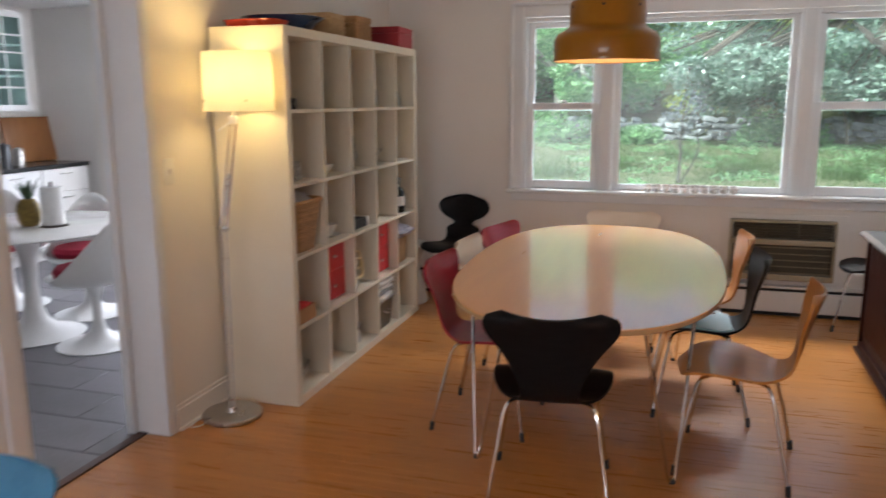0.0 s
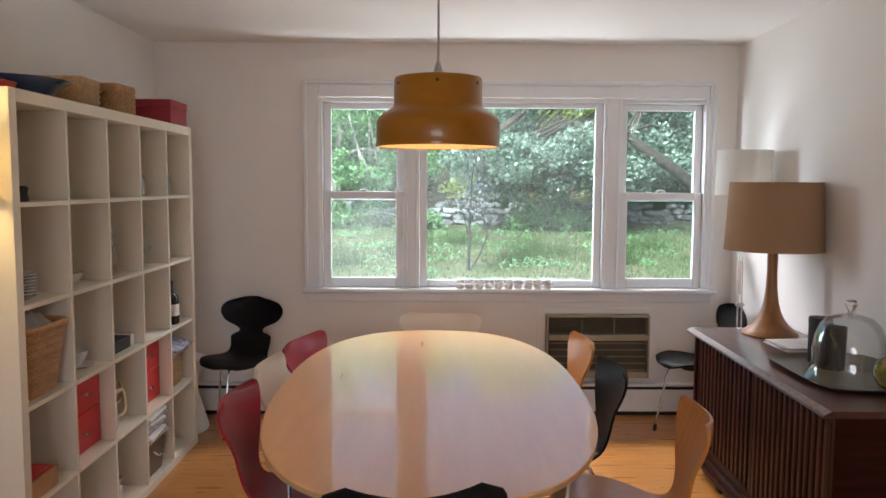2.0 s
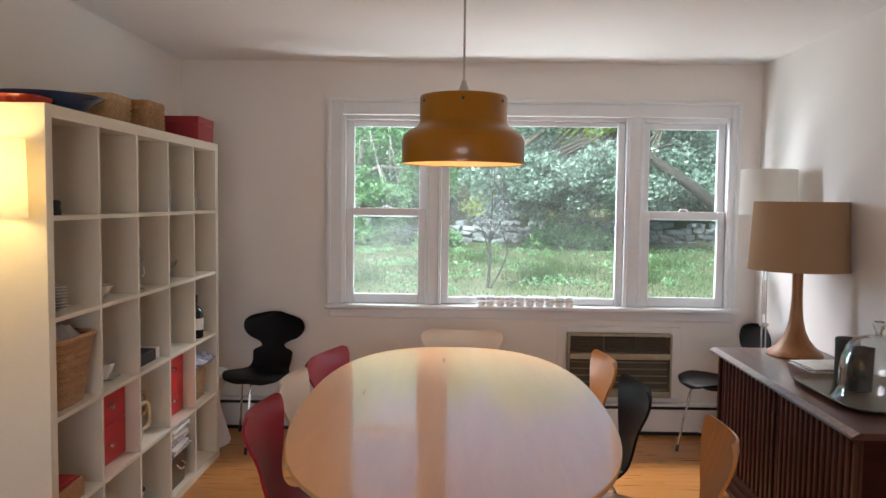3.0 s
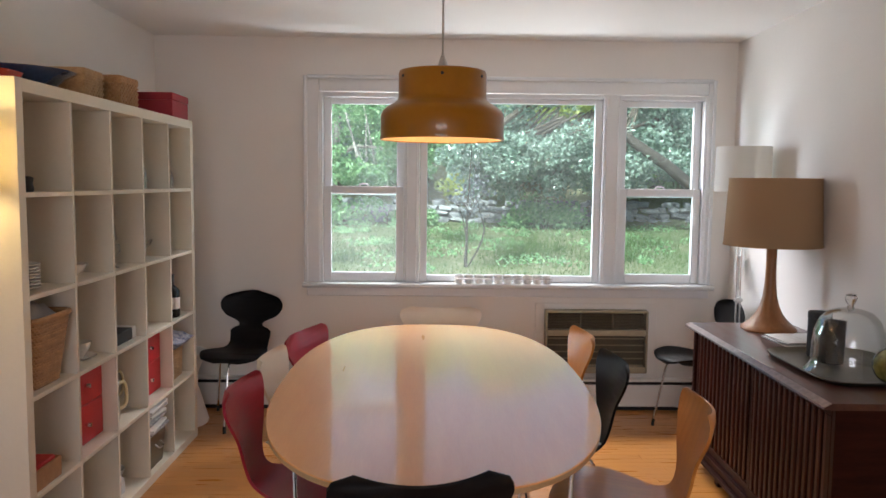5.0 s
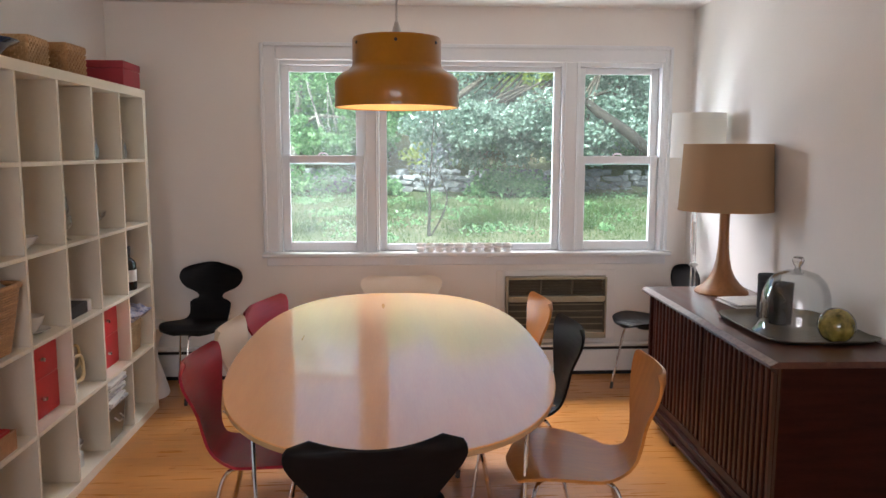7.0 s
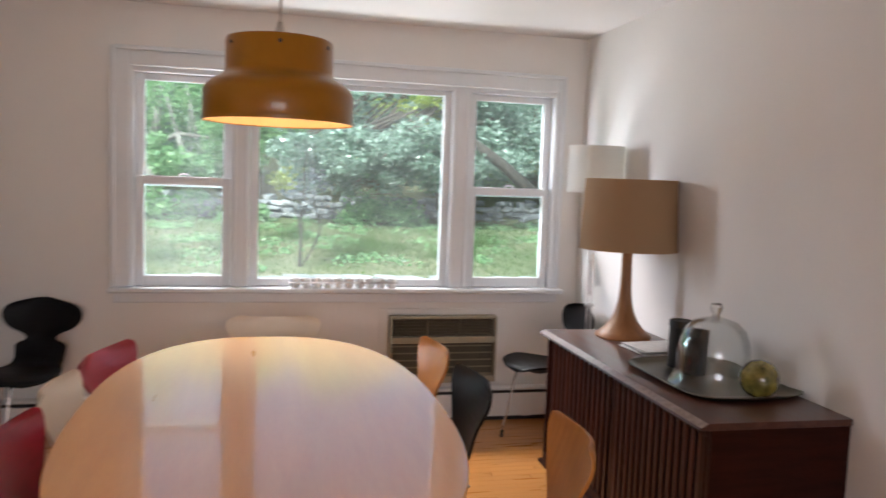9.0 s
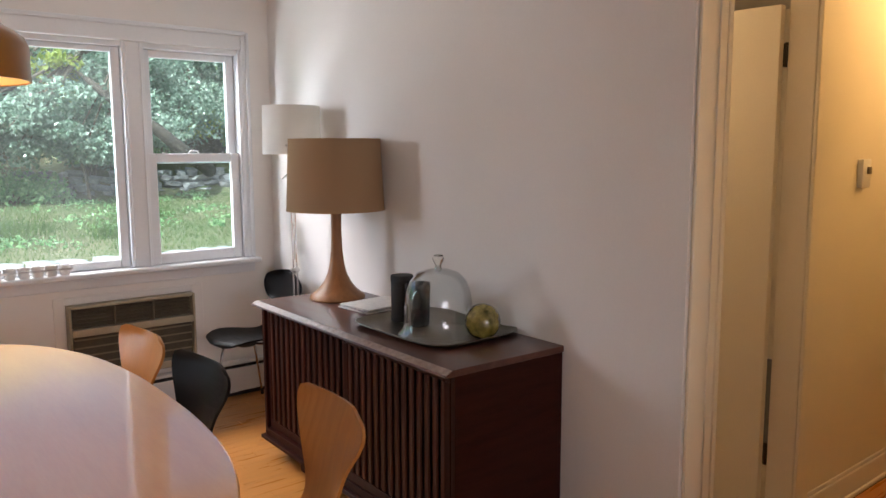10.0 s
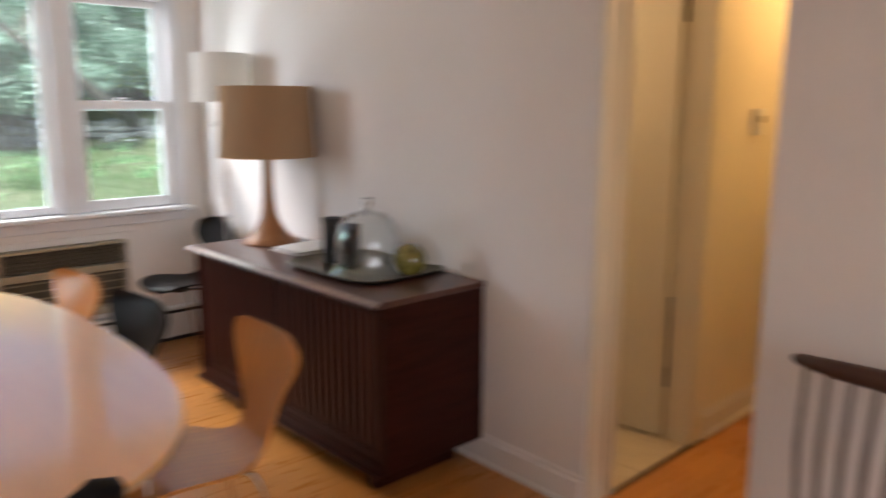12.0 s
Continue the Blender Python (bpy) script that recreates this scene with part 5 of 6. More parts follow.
def tulip_chair(m, label):
    c = thing("tulip_chair", m, label, "chair", "pedestal chairs")
    part("pedestal", lathe(B(), [(0, 0), (0.25, 0), (0.255, 0.006), (0.2, 0.018), (0.11, 0.045), (0.05, 0.09), (0.028, 0.17), (0.028, 0.30), (0.05, 0.37), (0.08, 0.395), (0, 0.395)], 40), WHITEPL, c)
    b = B()
    n, r = 40, 12
    vs = []
    for i in range(r + 1):
        f = i / r
        row = []
        for j in range(n):
            a = 2 * math.pi * j / n
            back = max(0.0, (0.25 - math.sin(a)) / 1.25)
            hgt = 0.395 + (0.05 + 0.40 * back ** 1.3) * f ** 2.2
            rad = 0.275 * (f ** 0.28) * (1 + 0.06 * back) * (1 - 0.10 * back * f ** 3)
            row.append(b.verts.new((rad * math.cos(a) * (1 - 0.25 * back * f ** 2), rad * math.sin(a) - 0.03 * back * f ** 2, hgt)))
        vs.append(row)
    for i in range(r):
        for j in range(n):
            b.faces.new((vs[i][j], vs[i][(j + 1) % n], vs[i + 1][(j + 1) % n], vs[i + 1][j]))
    o = part("shell", b, WHITEPL, c, angle=60)
    sol = o.modifiers.new("thickness", "SOLIDIFY")
    sol.thickness = 0.009
    part("cushion", lathe(B(), [(0, 0.42), (0.17, 0.42), (0.205, 0.44), (0.215, 0.475), (0.195, 0.505), (0, 0.515)], 36, (0, 0.03, 0)), CUSHION, c, "crimson seat cushion")
    return c


tc1 = tulip_chair(pose(-3.45, 3.80, 0, 0, 0, 84), "white moulded pedestal chair with a crimson cushion")
copy_thing(tc1, pose(-4.01, 4.38, 0, 0, 0, 209))
copy_thing(tc1, pose(-4.75, 4.40, 0, 0, 0, 225))
k = thing("pineapple", pose(-3.933, 3.829, 0.7275), "ripe pineapple standing on the white table", "pineapple")
part("fruit", lathe(B(), [(0, 0), (0.045, 0.003), (0.065, 0.035), (0.072, 0.085), (0.066, 0.135), (0.045, 0.17), (0, 0.18)], 24), PINEAPPLE, k)
b = B()
rnd = random.Random(4)
for i in range(26):
    a, ln = rnd.random() * 6.28, 0.09 + 0.06 * rnd.random()
    q = 0.2 + 0.5 * (i % 5) / 4
    d0 = Vector((math.cos(a), math.sin(a), 0))
    s0 = Vector((-d0.y, d0.x, 0)) * 0.009
    p0 = Vector((0, 0, 0.165)) + d0 * 0.015
    p1 = p0 + d0 * ln * q * 0.5 + Vector((0, 0, ln * 0.6))
    p2 = p0 + d0 * ln * q * 1.2 + Vector((0, 0, ln))
    v = [b.verts.new(x) for x in (p0 - s0, p0 + s0, p1 + s0 * 0.8, p1 - s0 * 0.8, p2)]
    b.faces.new((v[0], v[1], v[2], v[3]))
    b.faces.new((v[3], v[2], v[4]))
part("crown", b, GREENLEAF, k, "spiky green crown")
k = thing("paper_towel", pose(-3.781, 3.87, 0.7275), "white paper towel roll on a dark stand", "paper towel")
part("roll", lathe(B(), [(0.02, 0.012), (0.065, 0.012), (0.066, 0.02), (0.066, 0.245), (0.064, 0.25), (0.02, 0.25)], 32), PAPERW, k)
part("stand", lathe(B(), [(0, 0), (0.08, 0), (0.08, 0.01), (0.008, 0.0115), (0.008, 0.28), (0, 0.285)], 32), BRONZE, k, "dark metal stand")
k = thing("spice_bottle", pose(-4.12, 3.78, 0.7275), "small dark bottle on the kitchen table", "bottle")
part("body", lathe(B(), [(0, 0), (0.025, 0), (0.026, 0.07), (0.012, 0.095), (0.012, 0.12), (0, 0.12)], 16), YGLASS, k)
part("cap", lathe(B(), [(0.0135, 0.105), (0.0135, 0.125), (0, 0.126)], 16), BLACKRUB, k)
# cabinets along the far kitchen wall
for i in range(7):
    y1 = 6.40 - i * 0.6
    k = thing("base_cabinet", pose(-5.75, y1 - 0.3, 0), "white base cabinet with drawers under a black counter", "cabinet", "kitchen base cabinets")
    b = B()
    span(b, (-0.58, -0.298, 0.10), (-0.0, 0.298, 0.875), 0.002)
    span(b, (-0.54, -0.298, 0.0), (-0.06, 0.298, 0.099))
    part("body", b, WHITEPL, k)
    for z0, z1 in ((0.11, 0.40), (0.405, 0.64), (0.645, 0.87)):
        b = B()
        span(b, (0.001, -0.294, z0), (0.02, 0.294, z1), 0.003)
        fr = part("drawer_front", b, WHITEPL, k)
        b = B()
        tube(b, bend([(0.02, -0.06, z1 - 0.05), (0.042, -0.06, z1 - 0.05), (0.042, 0.06, z1 - 0.05), (0.02, 0.06, z1 - 0.05)], 3, 0.2), 0.005, 8)
        part("handle", b, STEEL, fr)
b = B()
span(b, (-6.345, 2.14, 0.8755), (-5.715, 6.42, 0.915), 0.004)
solo("worktop", b, COUNTER, Matrix(), "black stone worktop on the kitchen cabinets", "worktop")
for i in range(4):
    y1 = 6.03 - i * 0.5
    k = thing("wall_cabinet", pose(-6.0, y1 - 0.25, 1.42), "white wall cabinet with a glazed lattice door", "cabinet", "kitchen wall cabinets")
    b = B()
    span(b, (-0.345, -0.248, 0), (0, 0.248, 0.022), 0.002)
    span(b, (-0.345, -0.248, 0.898), (0, 0.248, 0.92), 0.002)
    span(b, (-0.345, -0.248, 0.0222), (0, -0.23, 0.8978), 0.002)
    span(b, (-0.345, 0.23, 0.0222), (0, 0.248, 0.8978), 0.002)
    span(b, (-0.345, -0.2298, 0.0222), (-0.335, 0.2298, 0.8978))
    part("body", b, WHITEPL, k)
    b = B()
    for a, c in (((-0.246), (-0.19)), ((0.19), (0.246))):
        span(b, (0.001, a, 0.004), (0.02, c, 0.916), 0.002)
    for z0, z1 in ((0.004, 0.06), (0.86, 0.916)):
        span(b, (0.0012, -0.1898, z0), (0.0198, 0.1898, z1), 0.002)
    span(b, (0.003, -0.009, 0.0602), (0.017, 0.009, 0.8598), 0.001)
    for q in range(1, 5):
        span(b, (0.003, -0.1898, 0.06 + q * 0.16 - 0.008), (0.0168, -0.0092, 0.06 + q * 0.16 + 0.008), 0.001)
        span(b, (0.003, 0.0092, 0.06 + q * 0.16 - 0.008), (0.0168, 0.1898, 0.06 + q * 0.16 + 0.008), 0.001)
    dr = part("door", b, WHITEPL, k)
    b = B()
    span(b, (0.008, -0.19, 0.06), (0.011, 0.19, 0.86))
    pn = part("pane", b, PANE, dr)
    pn.visible_shadow = False
    b = B()
    rnd = random.Random(i)
    for z in (0.03, 0.33, 0.62):
        span(b, (-0.33, -0.228, z - 0.015), (-0.02, 0.228, z), 0.001)
    part("shelf_board", b, WHITEPL, k)
k = thing("chopping_board", pose(-6.20, 6.20, 0.9155, 0, -10, 0), "large brown wooden chopping board leaning on the wall", "board")
b = B()
box(b, (0, 0, 0.225), (0.025, 0.61, 0.45), 0.008, 2)
part("board", b, TEAK, k)
for y, h, r, m_, lb in ((5.66, 0.22, 0.06, DARKCUP, "dark kitchen canister on the counter"), (5.5, 0.26, 0.07, STEEL, "steel coffee maker on the counter"), (5.82, 0.17, 0.05, STEEL, "small steel jar on the counter"), (5.3, 0.2, 0.08, DARKCUP, "black kettle on the counter")):
    k = thing("canister", pose(-6.0, y, 0.9155), lb, "canister")
    part("body", lathe(B(), [(0, 0), (r, 0), (r, h * 0.8), (r * 0.9, h * 0.85), (0, h * 0.85)], 24), m_, k)
    part("lid", lathe(B(), [(r * 0.92, h * 0.852), (r * 0.8, h * 0.93), (0.015, h * 0.95), (0.015, h), (0, h)], 24), m_, k)


# ---- the garden ----
def ground_z(x, y):
    if y < 9.0:
        return -0.25
    if y < 16.0:
        return 0.47 + (y - 9.0) * 0.034 + 0.05 * noise.noise((x * 0.25, y * 0.25, 3))
    return 0.71 + (y - 16.0) * 0.27 + 0.35 * noise.noise((x * 0.15, y * 0.15, 7))


b = B()
xs = [-400, -150, -60, -30] + [-20 + i for i in range(42)] + [30, 60, 150, 400]
ys = [-400, -60, -20, 0, 6, 8.98, 9.02] + [9.6 + 0.75 * i for i in range(9)] + [16.05 + 1.2 * i for i in range(25)] + [60, 90, 150, 400]
vs = [[b.verts.new((x, y, ground_z(x, min(y, 36)))) for x in xs] for y in ys]
for r0, r1 in zip(vs, vs[1:]):
    for i in range(len(xs) - 1):
        b.faces.new((r0[i], r0[i + 1], r1[i + 1], r1[i]))
structure("ground", b, SOIL, "rough lawn rising to a wooded bank", "ground")


def stone(seed, s):
    bm = B()
    bmesh.ops.create_icosphere(bm, subdivisions=1, radius=0.5)
    rnd = random.Random(seed)
    for v in bm.verts:
        v.co = Vector((math.copysign(abs(v.co.x * 2) ** 0.6, v.co.x) * 0.5 * s[0], math.copysign(abs(v.co.y * 2) ** 0.6, v.co.y) * 0.5 * s[1], math.copysign(abs(v.co.z * 2) ** 0.55, v.co.z) * 0.5 * s[2])) * rnd.uniform(0.86, 1.1)
    return mesh("stone", bm, STONE, 25)


stones = [stone(i, s) for i, s in enumerate(((0.30, 0.34, 0.12), (0.22, 0.3, 0.15), (0.40, 0.34, 0.10), (0.18, 0.26, 0.12), (0.27, 0.3, 0.17), (0.34, 0.32, 0.13)))]
rnd = random.Random(21)
gw = thing("stone_wall", pose(0, 15.9, 0), "tumbled dry stone wall along the lawn", "stone wall")
for row in range(4):
    x = -6.0 + 0.1 * row
    while x < 10.5:
        w = rnd.uniform(0.18, 0.33)
        if not (row == 3 and rnd.random() < 0.35):
            o = new("stone", stones[rnd.randrange(6)])
            o.parent = gw
            o.matrix_local = pose(x, rnd.uniform(-0.08, 0.08) + row * 0.04, ground_z(x, 15.9) + 0.05 + row * 0.115 + rnd.uniform(-0.015, 0.015), rnd.uniform(-16, 16), rnd.uniform(-14, 14), rnd.uniform(-20, 20) + 180 * rnd.randrange(2))
        x += w
gb = thing("garden_edging", pose(0, 9.0, 0), "low edging of flat grey stones below the lawn", "edging")
x = -3.6
while x < 5.2:
    w = rnd.uniform(0.22, 0.36)
    for row in range(2):
        o = new("stone", stones[rnd.choice((0, 2, 5))])
        o.parent = gb
        o.matrix_local = pose(x, rnd.uniform(-0.05, 0.05), 0.33 + row * 0.11, rnd.uniform(-4, 4), rnd.uniform(-4, 4), rnd.uniform(-8, 8))
    x += w


def leaf_mesh(name, clumps, material, size, seed, up=0.5):
    """Many small folded leaves scattered through rounded clumps: (x, y, z, rx, ry, rz, count)."""
    rg = np.random.default_rng(seed)
    V = []
    for cx, cy, cz, rx, ry, rz, n in clumps:
        d = rg.normal(size=(n, 3))
        d /= np.linalg.norm(d, axis=1)[:, None]
        c = np.array((cx, cy, cz)) + d * (rg.random((n, 1)) ** 0.45) * np.array((rx, ry, rz))
        nrm = rg.normal(size=(n, 3)) + np.array((0, -0.3, up * 2))
        nrm /= np.linalg.norm(nrm, axis=1)[:, None]
        a = np.cross(nrm, rg.normal(size=(n, 3)))
        a /= np.linalg.norm(a, axis=1)[:, None]
        e = np.cross(nrm, a)
        s = size * rg.uniform(0.6, 1.35, (n, 1))
        V.append(np.stack([c - a * s * 0.5, c + e * s * 0.32 + nrm * s * 0.1 - a * s * 0.05, c + a * s * 0.55, c - e * s * 0.32 + nrm * s * 0.1 - a * s * 0.05], 1).reshape(-1, 3))
    V = np.concatenate(V)
    i = np.arange(0, len(V), 4)
    F = np.concatenate([np.stack([i, i + 1, i + 2], 1), np.stack([i, i + 2, i + 3], 1)])
    me = bpy.data.meshes.new(name)
    me.from_pydata(V.tolist(), [], F.tolist())
    me.materials.append(material)
    me.update()
    return me


def crowd(rnd, c, spread, n, r, per):
    """Clumps of uneven size scattered through a crown."""
    out = []
    for _ in range(n):
        d = Vector((rnd.gauss(0, 1), rnd.gauss(0, 1), rnd.gauss(0, 1))).normalized() * rnd.random() ** 0.4
        q = r * rnd.uniform(0.55, 1.3)
        out.append((c[0] + d.x * spread[0], c[1] + d.y * spread[1], c[2] + d.z * spread[2], q, q, q * 0.6, int(per * (q / r) ** 2)))
    return out


def tree(x, y, height, r, clumps, material, size, seed, label, lean=(0, 0), limbs=6, bark=BARK, first=0.35, sides=9):
    z = ground_z(x, y)
    rnd = random.Random(seed)
    k = thing("tree", pose(x, y, z), label, "tree", "garden trees")
    n = 8
    spine = [Vector((lean[0] * t + 0.12 * r * 8 * (rnd.random() - 0.5) * (t > 0), lean[1] * t, height * t - 0.1 * (t == 0))) for t in (i / n for i in range(n + 1))]
    b = B()
    tube(b, spine, [r * (1.35 if i == 0 else 1 - 0.85 * i / n) for i in range(n + 1)], sides)
    part("trunk", b, bark, k)
    b = B()
    for c in rnd.sample(clumps, min(limbs, len(clumps))):
        i = rnd.randint(max(1, int(first * n)), n - 1)
        a, e = spine[i], Vector((c[0] - x, c[1] - y, c[2] - z))
        m1 = a.lerp(e, 0.35) + Vector((0, 0, 0.12 * (e - a).length))
        m2 = a.lerp(e, 0.7) + Vector((0, 0, 0.10 * (e - a).length))
        q = r * (1 - 0.8 * i / n) * 0.7
        tube(b, [a, m1, m2, e], [q, q * 0.7, q * 0.45, q * 0.15], 7)
        for _ in range(3):
            f = Vector((rnd.uniform(-1, 1), rnd.uniform(-1, 1), rnd.uniform(-0.4, 0.6))) * c[3]
            tube(b, [m2, m2.lerp(e + f, 0.5), e + f], [q * 0.4, q * 0.25, q * 0.08], 5)
    part("limbs", b, bark, k)
    o = new("crown", leaf_mesh("crown", [(c[0] - x, c[1] - y, c[2] - z, *c[3:]) for c in clumps], material, size, seed))
    o.parent = k
    return k


DARKBARK = surface("dark_bark", (0.022, 0.018, 0.015), (0.065, 0.053, 0.043), 10, 0.9, bump=0.6, stretch=(3, 3, 0.8), depth=0.02)
PALEBARK = surface("pale_bark", (0.16, 0.145, 0.125), (0.34, 0.32, 0.29), 8, 0.9, bump=0.5, stretch=(3, 3, 0.7), depth=0.01)
rnd = random.Random(5)
maple = tree(6.3, 18.3, 4.6, 0.26, crowd(rnd, (3.6, 15.9, 2.9), (3.8, 1.3, 1.3), 46, 0.72, 560) + crowd(rnd, (1.9, 14.7, 1.85), (2.3, 0.7, 0.62), 44, 0.42, 420) + crowd(rnd, (5.2, 16.8, 3.2), (2.6, 1.3, 1.0), 16, 0.6, 430), LEAF_A, 0.09, 8, "spreading maple with glossy dark green leaves", (-0.8, -0.3), 16, first=0.25)
b = B()
tube(b, [Vector(q) - Vector((6.3, 18.3, ground_z(6.3, 18.3))) for q in ((6.15, 17.7, 0.95), (5.2, 15.6, 1.15), (4.27, 14.2, 1.45), (3.75, 14.1, 1.85), (3.23, 14.15, 2.2), (2.95, 14.4, 2.5), (2.8, 15.0, 2.8))], [0.15, 0.13, 0.11, 0.10, 0.09, 0.06, 0.03], 12)
part("low_limb", b, DARKBARK, maple, "thick low limb reaching over the lawn")
tree(2.9, 15.0, 2.6, 0.03, crowd(rnd, (2.35, 14.9, 2.72), (0.65, 0.4, 0.35), 8, 0.24, 50), LEAF_D, 0.10, 71, "slender tree with yellow-green leaves", (-0.4, 0.0), 5, sides=7)
young = tree(0.03, 9.75, 1.45, 0.02, crowd(rnd, (0.08, 9.78, 1.33), (0.24, 0.22, 0.24), 13, 0.13, 17), LEAF_C, 0.06, 12, "thin young tree with dull purple-green leaves", (0.06, 0.0), 9, DARKBARK, first=0.3, sides=7)
part("second_stem", tube(B(), bend([(0.03, 0.0, 0.0), (0.16, 0.0, 0.22), (0.24, 0.02, 0.45), (0.17, 0.02, 0.66), (0.12, 0.02, 0.85)], 4, 0.4), 0.011, 7), DARKBARK, young, "curved second stem")
tree(-2.5, 16.5, 4.6, 0.11, crowd(rnd, (-2.9, 16.3, 3.2), (1.7, 1.4, 1.1), 16, 0.6, 480) + crowd(rnd, (-1.6, 15.3, 1.9), (0.9, 0.6, 0.45), 9, 0.4, 380), LEAF_B, 0.095, 14, "slim pale-barked tree with fresh green leaves", (0.4, 0.0), 9, PALEBARK)
tree(-5.8, 18.0, 4.8, 0.17, crowd(rnd, (-5.4, 17.6, 3.2), (2.2, 1.6, 1.4), 24, 0.75, 520), LEAF_B, 0.11, 15, "leafy green tree at the edge of the lawn", (0.3, 0.0), 9)
for i, (x, y, m_, hz) in enumerate(((-9, 24, LEAF_B, 5), (-4.5, 26, LEAF_A, 5.2), (-0.5, 24.5, LEAF_B, 4.6), (3.2, 27, LEAF_D, 5.8), (7.5, 25, LEAF_B, 5), (11.5, 24, LEAF_A, 5), (15.5, 26, LEAF_B, 6), (-13.5, 27, LEAF_A, 6), (0.8, 31, LEAF_A, 8), (9.5, 31, LEAF_B, 8), (-7.5, 31, LEAF_B, 8), (19, 29, LEAF_A, 7.5), (1.6, 22.8, LEAF_D, 4.4), (5.4, 22.6, LEAF_B, 4.2), (-2.6, 22.6, LEAF_B, 4.2), (9.6, 22.4, LEAF_B, 4.2))):
    z = ground_z(x, y)
    hz = min(hz, 5.8 + (y - 24) * 0.22 - z)
    tree(x, y, hz, 0.16 + 0.02 * (i % 3), crowd(rnd, (x, y - 0.5, z + hz * 0.5), (2.6, 1.6, hz * 0.46), 32, 0.95, 400), m_, 0.15, 30 + i, "leafy tree on the wooded bank", (rnd.uniform(-0.6, 0.6), 0), 7)


def shrub(x, y, w, h, material, size, seed, n, label):
    rnd = random.Random(seed)
    z = ground_z(x, y)
    k = thing("shrub", pose(x, y, z), label, "shrub", "garden shrubs")
    cl = [(c[0], c[1], max(0.1, c[2]), *c[3:]) for c in crowd(rnd, (0, 0, h * 0.5), (w * 0.42, w * 0.3, h * 0.4), 9, w * 0.24, n / 9)]
    b = B()
    for c in cl:
        tube(b, [(rnd.uniform(-0.06, 0.06), rnd.uniform(-0.06, 0.06), -0.05), (c[0] * 0.5, c[1] * 0.5, c[2] * 0.6), c[:3]], [0.018, 0.012, 0.005], 5)
    part("stems", b, BARK, k)
    o = new("foliage", leaf_mesh("foliage", cl, material, size, seed))
    o.parent = k


rnd = random.Random(9)
for i in range(17):
    x = -9 + i * 1.35 + rnd.uniform(-0.4, 0.4)
    shrub(x, 17.2 + rnd.uniform(-0.3, 1.6), rnd.uniform(1.5, 2.4), rnd.uniform(1.0, 2.0), (LEAF_B, LEAF_A, LEAF_B, LEAF_D)[i % 4], 0.09, 60 + i, 2600, "leafy green shrub on the bank")
for i in range(15):
    x = -8 + i * 1.25 + rnd.uniform(-0.3, 0.3)
    shrub(x, 18.7 + rnd.uniform(-0.4, 0.4), rnd.uniform(1.8, 2.5), rnd.uniform(1.6, 2.3), (LEAF_B, LEAF_B, LEAF_A)[i % 3], 0.10, 260 + i, 2600, "leafy green shrub on the bank")
for i in range(14):
    x = -10 + i * 1.7 + rnd.uniform(-0.4, 0.4)
    shrub(x, 20.0 + rnd.uniform(-0.6, 0.8), rnd.uniform(2.2, 3.0), rnd.uniform(1.6, 2.6), (LEAF_A, LEAF_B, LEAF_B, LEAF_D)[i % 4], 0.12, 160 + i, 2600, "tall leafy shrub higher on the bank")
for i, (x, y, w, h) in enumerate(((-3.6, 15.2, 2.0, 0.8), (-2.2, 15.3, 1.7, 0.7), (-0.6, 15.4, 1.2, 0.35), (1.75, 15.2, 1.9, 0.5), (-5.2, 15.2, 2.2, 1.0))):
    shrub(x, y, w, h, LEAF_B, 0.075, 90 + i, 2400, "low leafy shrub before the stone wall")


def blades(name, n, area, h, w, seed, label):
    rg = np.random.default_rng(seed)
    x, y = (rg.uniform(area[0], area[1], n), rg.uniform(area[2], area[3], n)) if area[1] - area[0] > 3 else (rg.normal((area[0] + area[1]) / 2, (area[1] - area[0]) * 0.3, n), np.maximum(9.1, rg.normal((area[2] + area[3]) / 2, (area[3] - area[2]) * 0.3, n)))
    z = np.array([ground_z(a, c) for a, c in zip(x, y)]) - 0.01
    th, hh = rg.uniform(0, 6.28, n), h * rg.uniform(0.5, 1.5, n)
    lx, ly = rg.normal(0, 0.35, n) * hh, rg.normal(0, 0.35, n) * hh
    c, s = np.cos(th) * w, np.sin(th) * w
    V = np.stack([np.stack([x - c, y - s, z], 1), np.stack([x + c, y + s, z], 1), np.stack([x + lx, y + ly, z + hh], 1)], 1).reshape(-1, 3)
    i = np.arange(0, len(V), 3)
    me = bpy.data.meshes.new(name)
    me.from_pydata(V.tolist(), [], np.stack([i, i + 1, i + 2], 1).tolist())
    me.materials.append(LAWN)
    o = new(name, me)
    tagged(o, label, "grass", "", "stuff")


blades("grass", 90000, (-7, 10, 9.05, 15.8), 0.04, 0.005, 1, "uneven green and straw-coloured lawn grass")
for i, (x, y, s_) in enumerate(((0.75, 10.6, 0.35), (1.15, 11.4, 0.45), (-0.75, 11.0, 0.3), (2.0, 10.4, 0.3), (-1.6, 10.2, 0.3), (2.9, 12.2, 0.4), (0.1, 12.8, 0.3))):
    blades("tall_grass", 330, (x - s_, x + s_, y - s_, y + s_), 0.24, 0.004, 40 + i, "tuft of tall green weeds in the lawn")

rnd = random.Random(31)
weeds = [(rnd.uniform(-5, 8), rnd.uniform(9.4, 15.6), 0) for _ in range(150)]
o = new("weeds", leaf_mesh("weeds", [(x, y, ground_z(x, y) + 0.03, rnd.uniform(0.1, 0.4), rnd.uniform(0.1, 0.4), 0.07, rnd.randint(25, 90)) for x, y, _ in weeds], LEAF_B, 0.05, 33))
tagged(o, "low broad-leaved weeds scattered through the lawn", "weeds", "", "stuff")

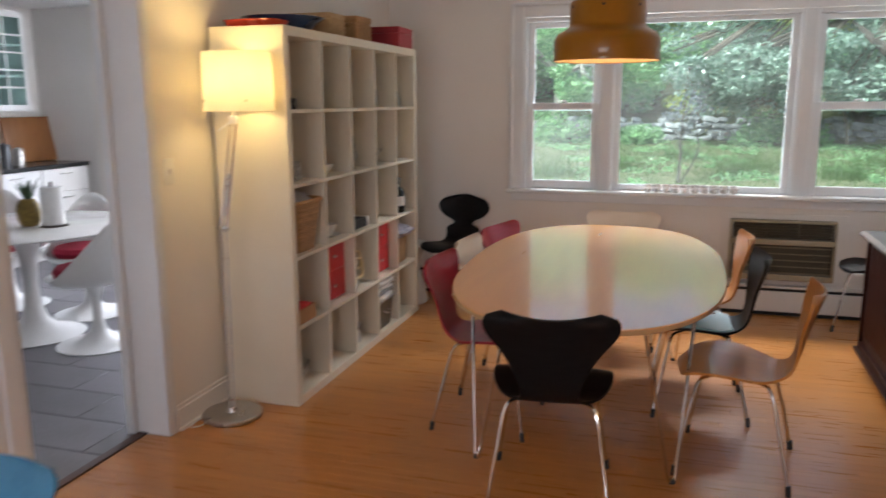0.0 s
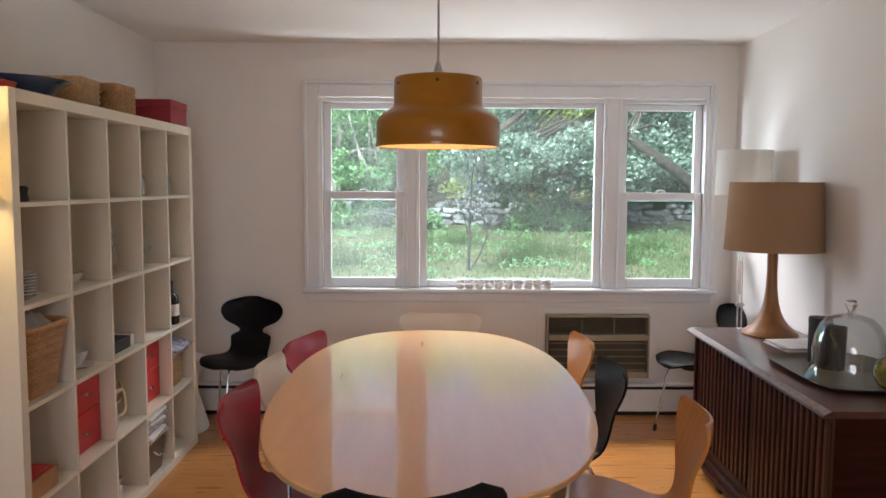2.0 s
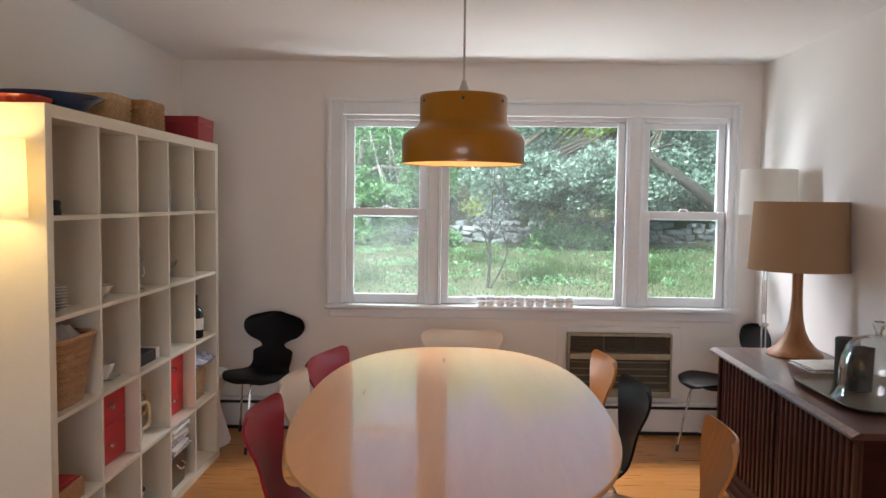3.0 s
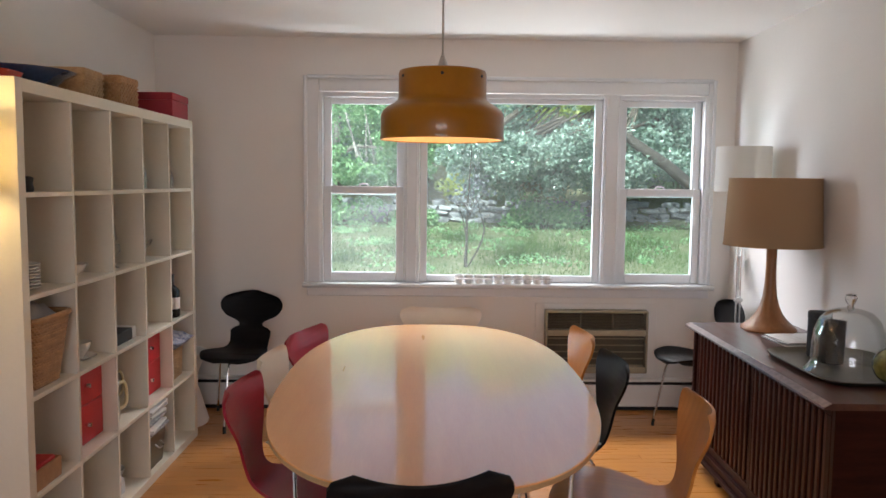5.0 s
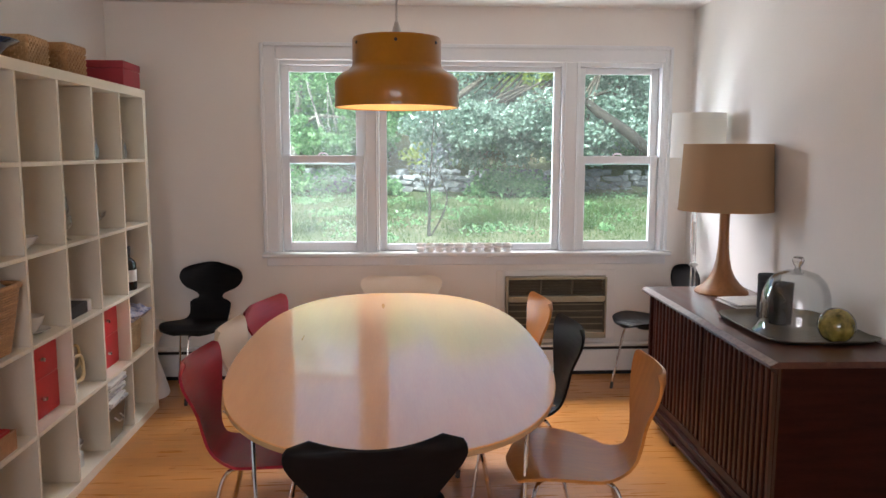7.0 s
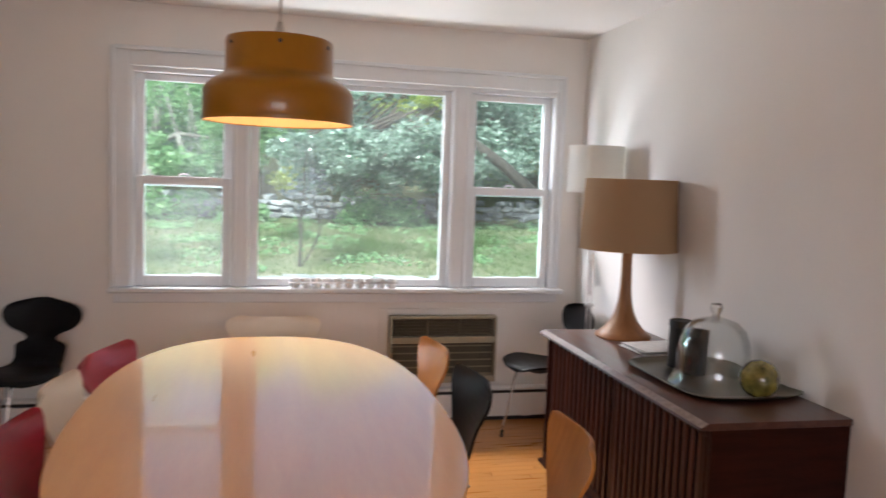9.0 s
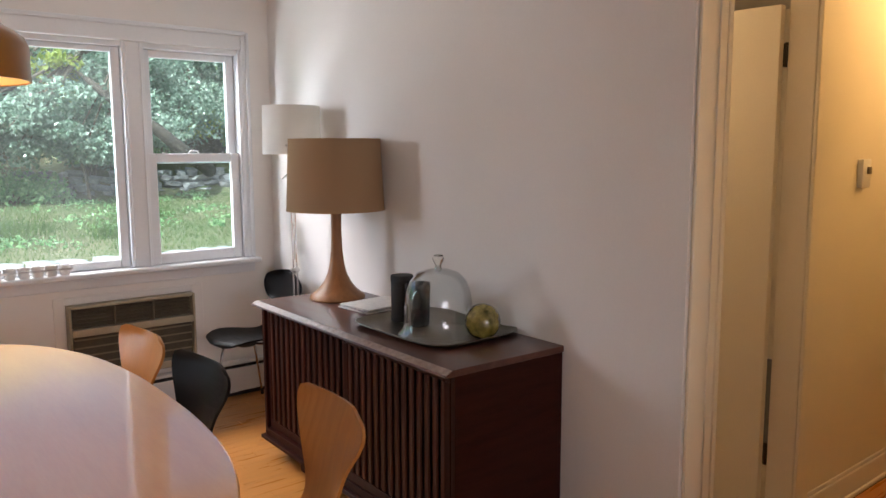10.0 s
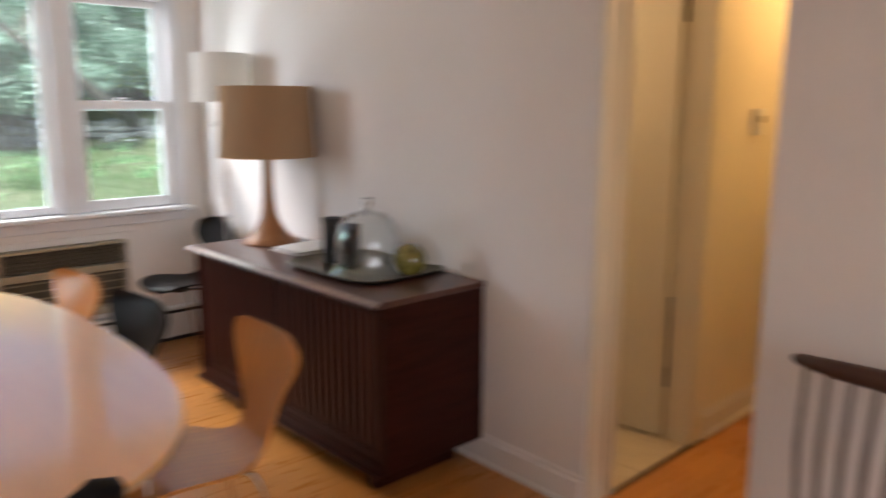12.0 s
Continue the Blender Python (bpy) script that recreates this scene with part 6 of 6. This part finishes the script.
# ---- floor pieces ----
rnd = random.Random(77)
PW = 0.0572


def plank_mesh(length):
    bm = B()
    box(bm, (length / 2, 0, -0.008), (length - 0.0006, PW - 0.0004, 0.016), 0.0004)
    return mesh("plank", bm, OAK)


lengths = (0.58, 0.74, 0.92, 1.10, 1.32)
pm = [plank_mesh(q) for q in lengths]
y, count, far = YF + PW / 2, 0, []
while y < YB - 0.01:
    x = XL - 0.10 - rnd.uniform(0, 0.5)
    x_end = 4.55 if y < HY - 0.01 else XR + 0.06
    while x < x_end:
        i = rnd.randrange(5)
        x0, x1 = max(x, XL - 0.115), min(x + lengths[i], x_end)
        whole = x1 - x0 > lengths[i] - 1e-6
        if 2.2 < y < 4.7 and x0 > XL - 0.12 and x1 < XR + 0.1 and count < 296 and x1 - x0 > 0.05:
            o = new("plank", pm[i] if whole else plank_mesh(x1 - x0))
            o.parent = floor
            o.location = (x0, y, 0)
            count += 1
        elif x1 - x0 > 0.02:
            far.append((x0, x1, y))
        x += lengths[i]
    y += PW
V, F = [], []
for x0, x1, y in far:
    n = len(V)
    a, c = PW / 2 - 0.00025, PW / 2 - 0.001
    V += [(x0, y - a, -0.0012), (x1 - 0.0012, y - a, -0.0012), (x1 - 0.0012, y + a, -0.0012), (x0, y + a, -0.0012), (x0 + 0.001, y - c, 0), (x1 - 0.002, y - c, 0), (x1 - 0.002, y + c, 0), (x0 + 0.001, y + c, 0), (x0, y - a, -0.015), (x1 - 0.0012, y - a, -0.015), (x1 - 0.0012, y + a, -0.015), (x0, y + a, -0.015)]
    F += [(n + 4, n + 5, n + 6, n + 7)] + [(n + q, n + (q + 1) % 4, n + 4 + (q + 1) % 4, n + 4 + q) for q in range(4)] + [(n + 8 + q, n + 8 + (q + 1) % 4, n + (q + 1) % 4, n + q) for q in range(4)]
me = bpy.data.meshes.new("planks")
me.from_pydata(V, [], F)
me.materials.append(OAKI)
o = new("planks", me)
o.parent = floor
tagged(o, kind="stuff")


def tiles(parent, material, x0, x1, y0, y1, w, d, z, shift=0.0):
    cache = {}
    j, y = 0, y0 + d / 2
    while y < y1:
        x = x0 - (shift * w if j % 2 else 0)
        while x < x1 - 0.02:
            a, c = max(x, x0), min(x + w, x1)
            key = round(c - a, 3)
            if key not in cache:
                bm = B()
                box(bm, (0, 0, z - 0.006), (key - 0.004, d - 0.004, 0.012), 0.0015)
                cache[key] = mesh("tile", bm, material)
            o = new("tile", cache[key])
            o.parent = parent
            o.location = ((a + c) / 2, y, 0)
            x += w
        y += d
        j += 1


tiles(kfloor, TILE, -6.34, XL - 0.16, 1.6, 6.3, 0.60, 0.30, 0.0, 0.5)
tiles(bfloor, TANTILE, XR + 0.0, 3.0, HY, 4.4, 0.30, 0.30, 0.002)
